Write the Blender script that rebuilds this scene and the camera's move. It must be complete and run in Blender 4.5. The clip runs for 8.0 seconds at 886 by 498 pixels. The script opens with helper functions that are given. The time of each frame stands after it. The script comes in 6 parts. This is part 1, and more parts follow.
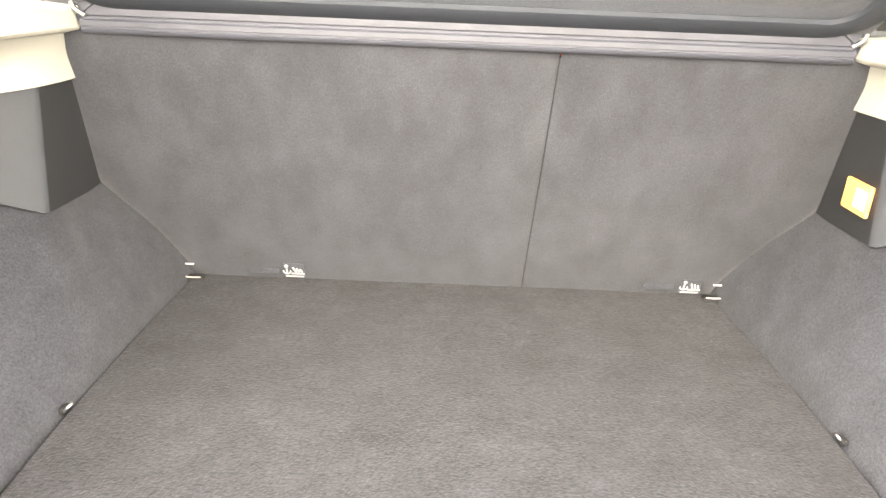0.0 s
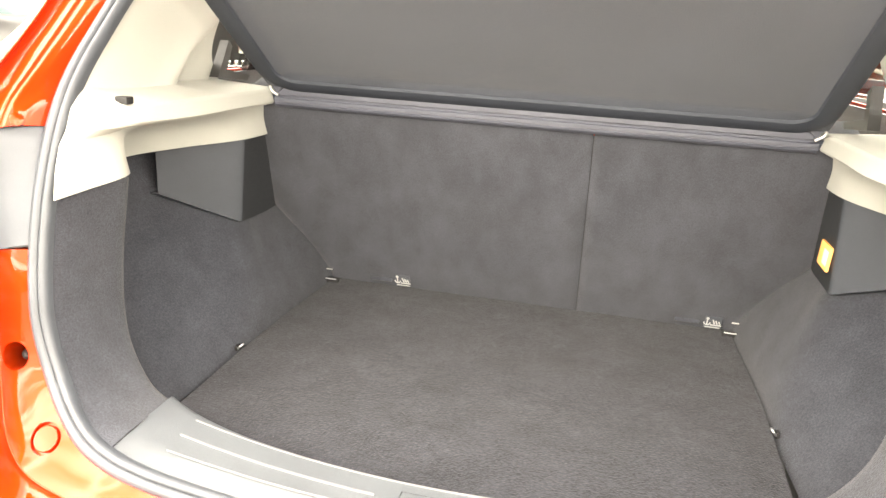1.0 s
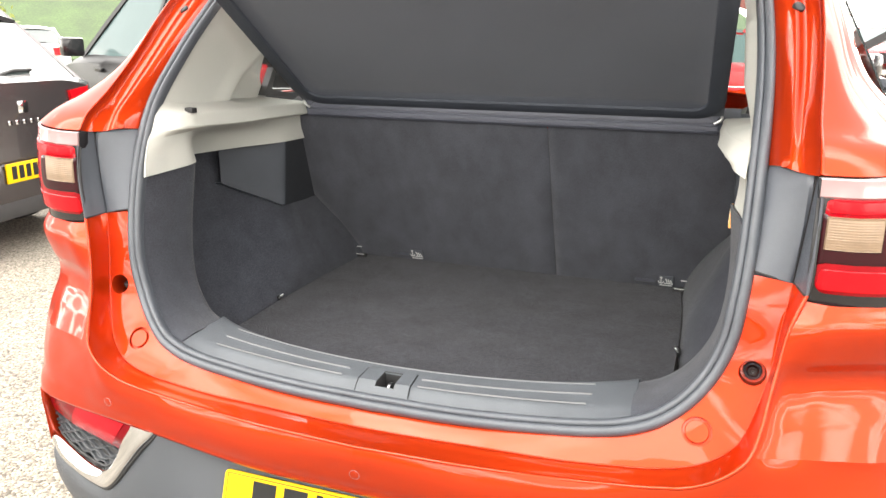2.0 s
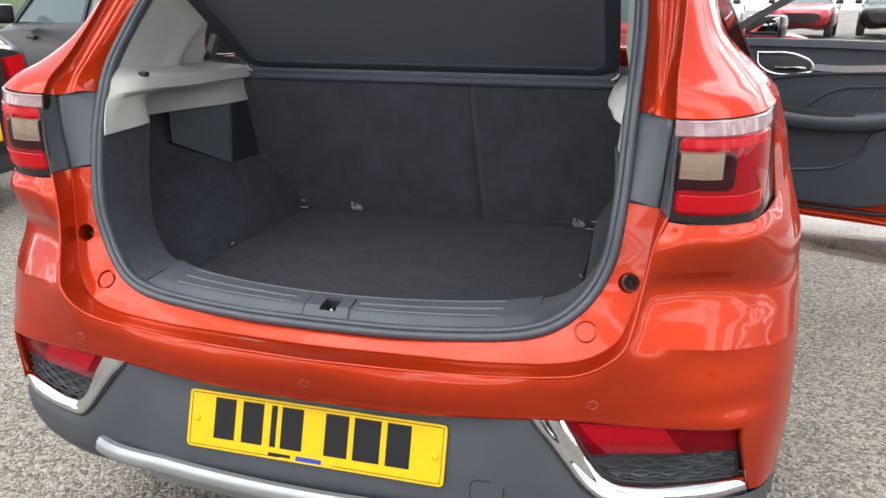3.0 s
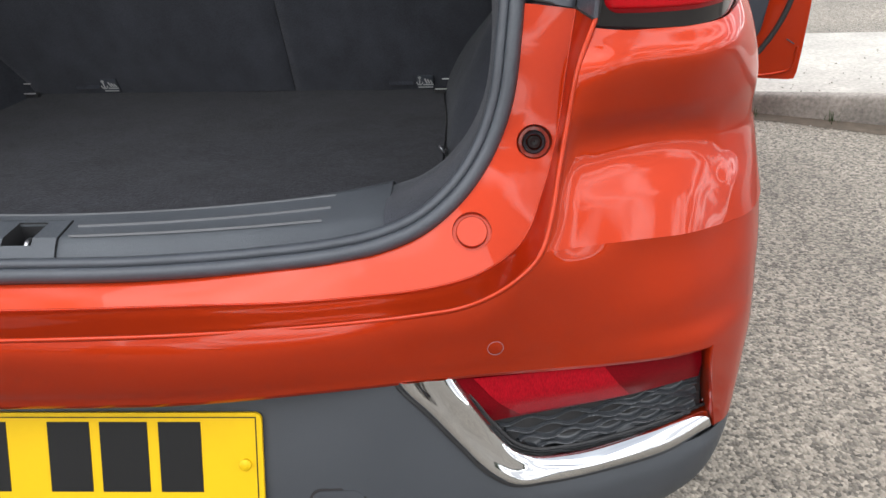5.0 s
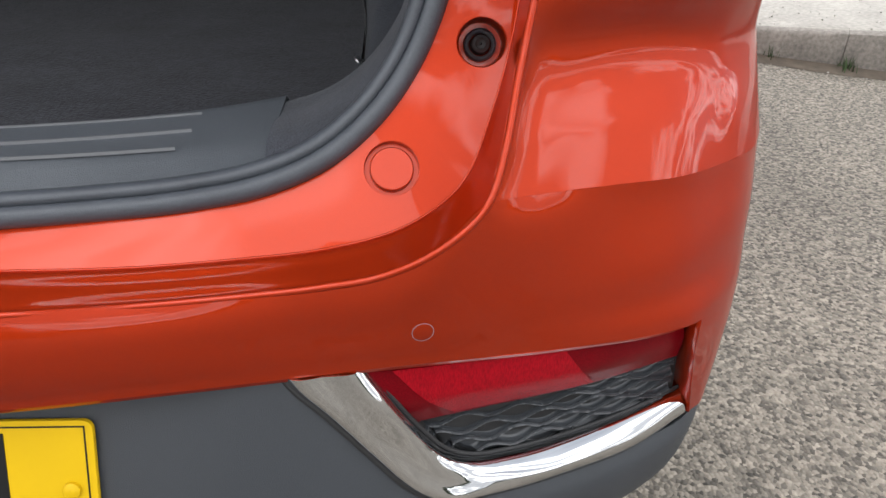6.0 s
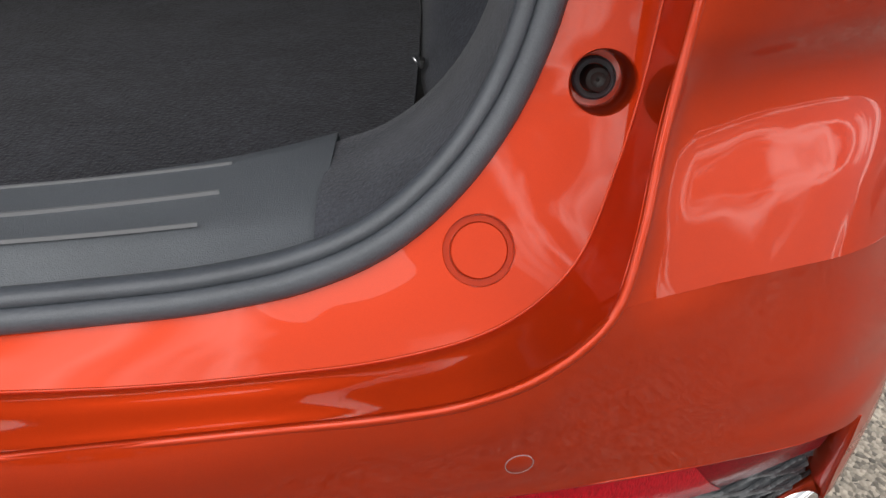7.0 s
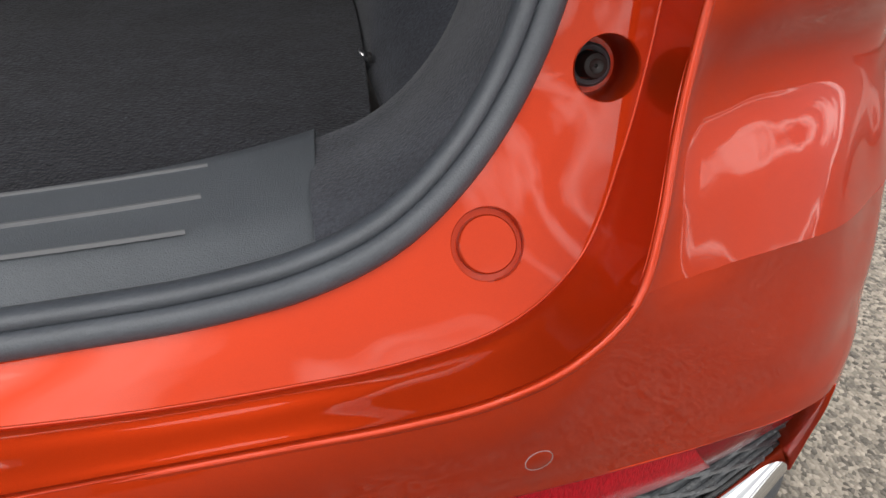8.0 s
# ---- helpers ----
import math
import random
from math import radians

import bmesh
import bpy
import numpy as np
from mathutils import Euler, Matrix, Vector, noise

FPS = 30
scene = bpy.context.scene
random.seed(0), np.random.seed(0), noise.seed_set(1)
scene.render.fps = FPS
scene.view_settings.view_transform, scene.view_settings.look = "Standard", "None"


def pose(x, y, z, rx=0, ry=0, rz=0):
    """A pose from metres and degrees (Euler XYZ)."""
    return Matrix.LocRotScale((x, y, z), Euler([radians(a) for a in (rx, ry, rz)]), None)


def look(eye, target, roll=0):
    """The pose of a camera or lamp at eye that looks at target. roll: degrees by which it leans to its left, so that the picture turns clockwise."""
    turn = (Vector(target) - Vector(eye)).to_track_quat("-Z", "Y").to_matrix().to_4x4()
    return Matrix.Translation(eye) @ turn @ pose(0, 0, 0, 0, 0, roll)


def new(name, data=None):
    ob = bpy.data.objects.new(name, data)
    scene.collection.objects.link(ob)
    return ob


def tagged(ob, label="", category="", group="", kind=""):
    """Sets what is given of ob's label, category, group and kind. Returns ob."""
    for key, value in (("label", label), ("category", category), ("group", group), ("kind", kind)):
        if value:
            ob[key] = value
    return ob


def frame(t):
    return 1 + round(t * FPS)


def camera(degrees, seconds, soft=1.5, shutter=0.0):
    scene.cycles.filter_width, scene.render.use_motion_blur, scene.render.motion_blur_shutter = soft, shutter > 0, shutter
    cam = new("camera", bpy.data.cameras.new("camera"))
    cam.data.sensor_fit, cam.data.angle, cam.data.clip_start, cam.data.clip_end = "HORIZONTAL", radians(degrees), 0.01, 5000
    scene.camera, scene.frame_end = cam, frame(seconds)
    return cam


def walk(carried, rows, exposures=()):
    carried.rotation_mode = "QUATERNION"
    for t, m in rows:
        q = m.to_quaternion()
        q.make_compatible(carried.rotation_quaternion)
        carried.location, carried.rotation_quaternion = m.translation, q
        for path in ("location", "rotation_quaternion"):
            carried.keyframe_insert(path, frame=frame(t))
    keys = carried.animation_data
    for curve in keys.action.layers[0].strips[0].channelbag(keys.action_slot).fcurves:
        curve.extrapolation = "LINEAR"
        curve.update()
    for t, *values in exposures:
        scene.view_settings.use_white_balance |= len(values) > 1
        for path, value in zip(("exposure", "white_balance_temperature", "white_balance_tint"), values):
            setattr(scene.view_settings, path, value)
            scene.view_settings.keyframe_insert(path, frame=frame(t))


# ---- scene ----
cam = camera(61.5, 8.0)
PATH = [
    (0, (-0.023, -0.006, 1.206), (-0.018, 1.877, 0.53), 2.4),
    (0.5, (0.011, -0.224, 1.253), (-0.249, 1.661, 0.638), 3.6),
    (1, (0.149, -0.374, 1.288), (-0.255, 1.501, 0.721), 3.6),
    (1.5, (0.318, -0.51, 1.284), (-0.236, 1.336, 0.752), 3.0),
    (2, (0.455, -0.705, 1.292), (-0.179, 1.12, 0.773), 0.8),
    (2.2, (0.505, -0.78, 1.281), (-0.095, 1.045, 0.725), 0.0),
    (3.3, (0.553, -0.897, 1.304), (0.088, 0.946, 0.683), 0.1),
    (3.5, (0.553, -0.862, 1.286), (0.107, 0.978, 0.642), -0.9),
    (4, (0.535, -0.698, 1.242), (0.162, 1.129, 0.52), -2.3),
    (4.5, (0.502, -0.501, 1.151), (0.239, 1.331, 0.393), -2.2),
    (4.6, (0.501, -0.477, 1.133), (0.267, 1.354, 0.363), -2.1),
    (5, (0.477, -0.396, 1.092), (0.421, 1.409, 0.232), -1.1),
    (5.2, (0.47, -0.36, 1.08), (0.49, 1.432, 0.192), -0.3),
    (6.3, (0.488, -0.124, 0.993), (0.636, 1.543, -0.106), 3.0),
    (6.5, (0.482, -0.082, 0.9985), (0.593, 1.556, -0.143), 2.66),
    (7, (0.457, -0.0295, 1.011), (0.496, 1.618, -0.122), 0.97),
    (7.5, (0.422, 0.003, 0.991), (0.578, 1.667, -0.108), 0.99),
    (8, (0.4005, -0.013, 0.999), (0.699, 1.612, -0.128), 3.08),
]
EXPOSURES = [(0.0, 3.62, 7850, 9), (0.5, 3.30, 7850, 9), (1.0, 2.82, 7650, 9), (1.6, 2.15, 7250, 9), (2.0, 1.62, 6700, 9), (2.2, 1.27, 6500, 10), (3.3, 0.36, 5950, 10), (4.4, 0.41, 6000, 10), (5.0, 0.24, 6050, 10), (6.5, -0.02, 6150, 10), (7.1, 0.08, 6400, 10), (8.0, 0.06, 6400, 10)]
walk(cam, [(t, look(eye, target, roll)) for t, eye, target, roll in PATH], EXPOSURES)

# ---- world, sun, exposure ----
world = bpy.data.worlds.new("sky")
scene.world = world
world.use_nodes = True
wn, wl = world.node_tree.nodes, world.node_tree.links
sky = wn.new("ShaderNodeTexSky")
sky.sky_type, sky.sun_disc = "NISHITA", False
sky.sun_elevation, sky.sun_rotation = radians(58.4), radians(193)
sky.air_density, sky.dust_density = 1.0, 2.5
coords = wn.new("ShaderNodeTexCoord")
split = wn.new("ShaderNodeSeparateXYZ")
wl.new(coords.outputs["Generated"], split.inputs["Vector"])
# broken cloud laid out on a flat layer, so that it closes up towards the horizon
height = wn.new("ShaderNodeMath")
height.operation = "MAXIMUM"
height.inputs[1].default_value = 0.0
wl.new(split.outputs["Z"], height.inputs[0])
lifted = wn.new("ShaderNodeMath")
lifted.operation = "ADD"
lifted.inputs[1].default_value = 0.22
wl.new(height.outputs[0], lifted.inputs[0])
layer = wn.new("ShaderNodeCombineXYZ")
for axis in "XY":
    flat = wn.new("ShaderNodeMath")
    flat.operation = "DIVIDE"
    wl.new(split.outputs[axis], flat.inputs[0])
    wl.new(lifted.outputs[0], flat.inputs[1])
    wl.new(flat.outputs[0], layer.inputs[axis])
clouds = wn.new("ShaderNodeTexNoise")
clouds.inputs["Scale"].default_value, clouds.inputs["Detail"].default_value = 0.9, 7.0
clouds.inputs["Distortion"].default_value = 0.5
wl.new(layer.outputs[0], clouds.inputs["Vector"])
ramp = wn.new("ShaderNodeValToRGB")
ramp.color_ramp.elements[0].position, ramp.color_ramp.elements[1].position = 0.34, 0.46
ramp.color_ramp.elements[0].color = (0.55, 0.55, 0.55, 1)
wl.new(clouds.outputs["Fac"], ramp.inputs["Fac"])
# the clouds' sunlit rims are far brighter than their bodies
tone = wn.new("ShaderNodeValToRGB")
tone.color_ramp.elements[0].position, tone.color_ramp.elements[0].color = 0.42, (16.5, 16.4, 16.3, 1)
tone.color_ramp.elements[1].position, tone.color_ramp.elements[1].color = 0.72, (14.2, 14.2, 14.4, 1)
tone.color_ramp.elements.new(0.475).color = (72.0, 70.0, 67.0, 1)
tone.color_ramp.elements.new(0.54).color = (17.5, 17.3, 17.0, 1)
wl.new(clouds.outputs["Fac"], tone.inputs["Fac"])
cloud_mix = wn.new("ShaderNodeMix")
cloud_mix.data_type = "RGBA"
wl.new(tone.outputs["Color"], cloud_mix.inputs[7])
wl.new(ramp.outputs["Color"], cloud_mix.inputs[0])
wl.new(sky.outputs["Color"], cloud_mix.inputs[6])
background = wn["Background"]
background.inputs["Strength"].default_value = 0.060
haze = wn.new("ShaderNodeValToRGB")
haze.color_ramp.elements[0].position, haze.color_ramp.elements[0].color = 0.0, (1.05, 1.04, 1.02, 1)
haze.color_ramp.elements[1].position, haze.color_ramp.elements[1].color = 0.85, (1.30, 1.31, 1.33, 1)
haze.color_ramp.elements.new(0.3).color = (1.18, 1.17, 1.16, 1)
wl.new(split.outputs["Z"], haze.inputs["Fac"])
hazy = wn.new("ShaderNodeMix")
hazy.data_type, hazy.blend_type = "RGBA", "MULTIPLY"
hazy.inputs[0].default_value = 1.0
wl.new(cloud_mix.outputs[2], hazy.inputs[6])
wl.new(haze.outputs["Color"], hazy.inputs[7])
wl.new(hazy.outputs[2], background.inputs["Color"])

sun = new("sun", bpy.data.lights.new("sun", "SUN"))
sun.data.energy, sun.data.angle, sun.data.color = 0.75, radians(35), (1.0, 0.95, 0.88)
sun.matrix_world = look((-0.9, -3.9, 6.5), (0, 0, 0))


# ---- materials ----
def material(name, color, rough=0.5, metal=0.0, vary=0.12, scale=8.0, fine=0.0, fine_scale=300.0,
             bump=0.0, bump_scale=400.0, coat=0.0, spec=0.5, sheen=0.0, transmission=0.0, alpha=1.0, stretch=(1, 1, 1), blotch=None):
    m = bpy.data.materials.new(name)
    m.use_nodes = True
    n, l = m.node_tree.nodes, m.node_tree.links
    b = n["Principled BSDF"]
    b.inputs["Roughness"].default_value, b.inputs["Metallic"].default_value = rough, metal
    b.inputs["Coat Weight"].default_value, b.inputs["Coat Roughness"].default_value = coat, 0.015
    b.inputs["Specular IOR Level"].default_value = spec
    b.inputs["Coat IOR"].default_value = 1.39
    b.inputs["Sheen Weight"].default_value = sheen
    b.inputs["Transmission Weight"].default_value = transmission
    b.inputs["Alpha"].default_value = alpha
    tc = n.new("ShaderNodeTexCoord")
    mp = n.new("ShaderNodeMapping")
    mp.inputs["Scale"].default_value = stretch
    l.new(tc.outputs["Object"], mp.inputs["Vector"])

    def tint(base, tex_scale, amount, detail):
        t = n.new("ShaderNodeTexNoise")
        t.inputs["Scale"].default_value, t.inputs["Detail"].default_value = tex_scale, detail
        l.new(mp.outputs["Vector"], t.inputs["Vector"])
        r = n.new("ShaderNodeMapRange")
        r.inputs["From Min"].default_value, r.inputs["From Max"].default_value = 0.25, 0.75
        r.inputs["To Min"].default_value, r.inputs["To Max"].default_value = 1 - amount, 1 + amount
        l.new(t.outputs["Fac"], r.inputs["Value"])
        x = n.new("ShaderNodeVectorMath")
        x.operation = "SCALE"
        l.new(r.outputs["Result"], x.inputs["Scale"])
        if isinstance(base, tuple):
            x.inputs[0].default_value = base
        else:
            l.new(base, x.inputs[0])
        return x.outputs["Vector"]

    out = tint(tuple(color), scale, vary, 4.0)
    if blotch:
        out = tint(out, blotch[0], blotch[1], 7.0)
    if fine:
        out = tint(out, fine_scale, fine, 2.0)
    l.new(out, b.inputs["Base Color"])
    if bump:
        t = n.new("ShaderNodeTexNoise")
        t.inputs["Scale"].default_value, t.inputs["Detail"].default_value = bump_scale, 3.0
        l.new(mp.outputs["Vector"], t.inputs["Vector"])
        u = n.new("ShaderNodeBump")
        u.inputs["Strength"].default_value, u.inputs["Distance"].default_value = bump, 0.002
        l.new(t.outputs["Fac"], u.inputs["Height"])
        l.new(u.outputs["Normal"], b.inputs["Normal"])
    return m


PAINT = material("orange_paint", (0.375, 0.0275, 0.0040), 0.44, 0.66, 0.02, 3.0, 0.10, 2600.0, coat=0.75, spec=0.1)
PAINT.node_tree.nodes["Principled BSDF"].inputs["Specular Tint"].default_value = (0.7, 0.25, 0.12, 1)
PAINT_DARK_GAP = material("panel_gap", (0.012, 0.010, 0.010), 0.8, vary=0.1)
CARPET = material("boot_carpet", (0.024, 0.02475, 0.03095), 0.95, 0, 0.18, 46.0, 0.42, 190.0, 1.0, 300.0, spec=0.08, sheen=0.10, blotch=(13.0, .26))
CARPET_SEAT = material("seat_back_carpet", (0.04602, 0.04891, 0.05978), 0.95, 0, 0.10, 26.0, 0.22, 520.0, 0.4, 800.0, spec=0.12, sheen=0.25, stretch=(1, 1, .45), blotch=(15.0, .24))
FELT = material("side_felt", (0.03776, 0.04036, 0.04941), 0.95, 0, 0.12, 24.0, 0.32, 360.0, 0.6, 460.0, spec=0.08, sheen=0.10, blotch=(12.0, .10))
PLASTIC = material("dark_grey_plastic", (0.0608, 0.06784, 0.08166), 0.36, 0, 0.08, 14.0, 0.10, 900.0, 0.2, 1500.0)
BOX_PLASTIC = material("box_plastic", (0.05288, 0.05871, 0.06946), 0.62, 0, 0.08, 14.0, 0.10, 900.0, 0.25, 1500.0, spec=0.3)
# the same box plastic with the flank's shade put into its colour
BOX_SHADED = material("box_plastic_shaded", (0.0256, 0.02752, 0.03136), 0.6, 0, 0.08, 14.0, 0.10, 900.0, 0.25, 1500.0, spec=0.3)
SILL_PLASTIC = material("sill_plastic", (0.07048, 0.07802, 0.08797), 0.52, 0, 0.10, 9.0, 0.10, 700.0, 0.35, 1300.0, spec=0.4)
BUMPER_PLASTIC = material("bumper_plastic", (0.03245, 0.03674, 0.0432), 0.5, 0, 0.10, 5.0, 0.08, 900.0, 0.3, 1600.0)
MESH_PLASTIC = material("mesh_plastic", (0.030, 0.033, 0.037), 0.30, 0, 0.08, 20.0, spec=0.6)
RUBBER = material("seal_rubber", (0.05137, 0.05769, 0.06827), 0.45, 0, 0.12, 20.0, 0.08, 500.0, 0.2, 900.0)
# sill plastic made lighter: the ribs' highlights are put into the colour
RIB_HIGHLIGHT = material("rib_highlight_plastic", (0.1275, 0.1306, 0.137), 0.45, 0, 0.06, 20.0)
BLACK_RUBBER = material("black_rubber", (0.012, 0.012, 0.012), 0.6, 0, 0.2, 30.0)
WHITE_TRIM = material("light_grey_trim", (0.414, 0.4179, 0.3864), 0.55, 0, 0.04, 6.0, 0.03, 600.0, 0.2, 1200.0)
SHELF_FABRIC = material("shelf_fabric", (0.04803, 0.05534, 0.07515), 0.9, 0, 0.12, 5.0, 0.2, 500.0, 0.6, 700.0, spec=0.25, sheen=0.25)
SHELF_BORDER = material("shelf_border", (0.03648, 0.04224, 0.05491), 0.6, 0, 0.10, 8.0, 0.1, 600.0, 0.3, 900.0, spec=0.3)
SHELF_EDGE = material("shelf_edge", (0.0632, 0.06774, 0.08906), 0.55, 0, 0.1, 12.0, 0.1, 500.0, 0.3, 800.0)
CHROME = material("chrome", (0.5904, 0.5976, 0.612), 0.05, 1.0, 0.02, 6.0)
STEEL = material("steel", (0.55, 0.55, 0.56), 0.28, 1.0, 0.08, 60.0)
SILVER = material("silver_paint", (0.2878, 0.2934, 0.2989), 0.35, 0.6, 0.05, 7.0, 0.06, 1500.0)
BLACK_GLOSS = material("black_gloss", (0.012, 0.011, 0.012), 0.12, 0, 0.1, 9.0)
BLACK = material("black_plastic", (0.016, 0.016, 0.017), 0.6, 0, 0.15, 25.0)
RED_LENS = material("red_lens", (0.36, 0.003, 0.007), 0.10, 0, 0.05, 30.0, 0.10, 900.0, spec=0.25)
DEEP_RED_LENS = material("deep_red_lens", (0.21, 0.002, 0.006), 0.05, 0, 0.06, 30.0, 0.10, 900.0, spec=0.3)
DARK_RED_LENS = material("dark_red_lens", (0.022, 0.003, 0.005), 0.10, 0, 0.08, 20.0, spec=0.3)
RED_REFLECTOR = material("red_reflector", (0.27, 0.003, 0.009), 0.22, 0, 0.05, 40.0, 0.30, 900.0, 0.4, 900.0, spec=0.10, stretch=(1, 1, .25))
RED_PANEL = material("red_panel", (0.125, 0.002, 0.005), 0.10, 0, 0.10, 40.0, 0.25, 900.0, 0.1, 900.0, spec=0.06)
CLEAR_LENS = material("clear_lens", (0.2, 0.138, 0.09), 0.14, 0.35, 0.10, 60.0, coat=1.0)
SMOKE_LENS = material("smoke_lens", (0.26, 0.17, 0.17), 0.08, 0.0, 0.05, 20.0, coat=1.0)
YELLOW = material("yellow_plate", (0.58, 0.37, 0.001), 0.45, 0, 0.03, 12.0, spec=0.2)
INK = material("black_ink", (0.010, 0.010, 0.010), 0.5, vary=0.05, spec=0.2)
BLUE_INK = material("blue_ink", (0.02, 0.03, 0.28), 0.4, vary=0.05)
TAG_WHITE = material("white_print", (0.48, 0.48, 0.4736), 0.6, vary=0.03)
DOOR_CARD = material("door_card", (0.0161, 0.01997, 0.02688), 0.55, 0, 0.10, 9.0, 0.1, 600.0, 0.3, 900.0)
DOOR_CARD_LIGHT = material("door_card_grey", (0.02179, 0.02696, 0.03602), 0.5, 0, 0.08, 9.0, 0.1, 600.0, 0.3, 900.0)
TYRE = material("tyre_rubber", (0.018, 0.018, 0.018), 0.75, 0, 0.2, 30.0, bump=0.5, bump_scale=120.0)
ALLOY = material("alloy", (0.50, 0.51, 0.52), 0.3, 0.9, 0.06, 15.0)
CONCRETE = material("concrete", (0.289, 0.2709, 0.2384), 0.85, 0, 0.20, 3.0, 0.22, 45.0, 0.8, 80.0)
KERB = material("kerb_stone", (0.1814, 0.1642, 0.1426), 0.9, 0, 0.35, 4.0, 0.3, 60.0, 0.8, 90.0)
GRASS = material("grass", (0.02558, 0.04883, 0.00837), 0.8, 0, 0.35, 0.8, 0.4, 12.0, 0.8, 30.0)
LEAF = material("hedge_leaf", (0.144, 0.162, 0.021), 0.6, 0, 0.3, 6.0)
TREE = material("tree_leaf", (0.02625, 0.04125, 0.015), 0.7, 0, 0.3, 1.5)
SOIL = material("soil", (0.0704, 0.0544, 0.0384), 0.9, 0, 0.3, 1.5, 0.3, 20.0)
DARK_CAR = material("dark_grey_car_paint", (0.013, 0.0125, 0.013), 0.28, 0.0, 0.06, 3.0, spec=0.12)
BROWN_CAR = material("brown_grey_car_paint", (0.0544, 0.048, 0.04992), 0.22, 0.6, 0.06, 3.0, coat=0.35)
WHITE_CAR = material("white_car_paint", (0.4992, 0.4992, 0.4928), 0.25, 0, 0.03, 3.0, coat=0.35)
RED_CAR = material("red_car_paint", (0.2688, 0.00768, 0.01152), 0.25, 0.2, 0.05, 3.0, coat=0.35)
BLUE_CAR = material("blue_car_paint", (0.0192, 0.0576, 0.1792), 0.25, 0.3, 0.05, 3.0, coat=0.35)
GLASS = material("car_glass", (0.07, 0.10, 0.10), 0.05, 0, 0.02, 5.0, spec=0.12)
REAR_GLASS = material("rear_glass", (0.04, 0.05, 0.05), 0.03, 0, 0.02, 5.0, spec=0.6, coat=0.5)
TINTED_GLASS = material("tinted_glass", (0.42, 0.46, 0.45), 0.0, 0, 0.02, 5.0, transmission=1.0)
CLEAR_GLASS = material("window_glass", (0.85, 0.92, 0.9), 0.0, 0, 0.02, 5.0, transmission=1.0)


def asphalt_material():
    m = material("asphalt", (0.1615, 0.1415, 0.1142), 0.9, 0, 0.20, 0.7, 0.22, 40.0, blotch=(2.6, .16))
    n, l = m.node_tree.nodes, m.node_tree.links
    b = n["Principled BSDF"]
    old = b.inputs["Base Color"].links[0].from_socket
    tc = n.new("ShaderNodeTexCoord")
    cells = n.new("ShaderNodeTexVoronoi")
    cells.inputs["Scale"].default_value = 115.0
    l.new(tc.outputs["Object"], cells.inputs["Vector"])
    tone = n.new("ShaderNodeSeparateColor")
    l.new(cells.outputs["Color"], tone.inputs["Color"])
    r = n.new("ShaderNodeMapRange")
    r.inputs["To Min"].default_value, r.inputs["To Max"].default_value = 0.32, 1.68
    l.new(tone.outputs["Red"], r.inputs["Value"])
    x = n.new("ShaderNodeVectorMath")
    x.operation = "SCALE"
    l.new(old, x.inputs[0])
    l.new(r.outputs["Result"], x.inputs["Scale"])
    l.new(x.outputs["Vector"], b.inputs["Base Color"])
    u = n.new("ShaderNodeBump")
    u.invert = True
    u.inputs["Strength"].default_value, u.inputs["Distance"].default_value = 1.0, 0.006
    l.new(cells.outputs["Distance"], u.inputs["Height"])
    l.new(u.outputs["Normal"], b.inputs["Normal"])
    return m


ASPHALT = asphalt_material()


def glow_material(name, color, strength):
    m = bpy.data.materials.new(name)
    m.use_nodes = True
    b = m.node_tree.nodes["Principled BSDF"]
    b.inputs["Base Color"].default_value = (*color, 1)
    b.inputs["Emission Color"].default_value, b.inputs["Emission Strength"].default_value = (*color, 1), strength
    return m


LAMP_GLOW = glow_material("boot_lamp_glow", (1.0, 0.46, 0.14), 0.075)
BULB_GLOW = glow_material("boot_bulb_glow", (1.0, 0.74, 0.45), 0.16)


# ---- mesh tools ----
def spl(points, n):
    """n places along a smooth curve through the points."""
    p = np.array(points, float)
    if len(p) < 3:
        return np.array([p[0] + (p[-1] - p[0]) * k for k in np.linspace(0, 1, n)])
    d = np.r_[0, np.cumsum(np.maximum(np.linalg.norm(np.diff(p, axis=0), axis=1), 1e-6))]
    g = np.gradient(p, d, axis=0)
    s = np.linspace(0, d[-1], n)
    i = np.clip(np.searchsorted(d, s, side="right") - 1, 0, len(p) - 2)
    h = (d[i + 1] - d[i])[:, None]
    t = ((s - d[i])[:, None]) / h
    return ((2 * t**3 - 3 * t**2 + 1) * p[i] + (t**3 - 2 * t**2 + t) * h * g[i]
            + (-2 * t**3 + 3 * t**2) * p[i + 1] + (t**3 - t**2) * h * g[i + 1])


def loft(rows, nu, nv, straight=False):
    """A grid of nv x nu places over control curves laid one beside another."""
    r = np.array([spl(row, nu) for row in rows])
    if straight:
        k = np.linspace(0, len(rows) - 1, nv)
        i = np.clip(k.astype(int), 0, len(rows) - 2)
        f = (k - i)[:, None, None]
        return r[i] * (1 - f) + r[i + 1] * f
    return np.stack([spl(r[:, u], nv) for u in range(nu)], axis=1)


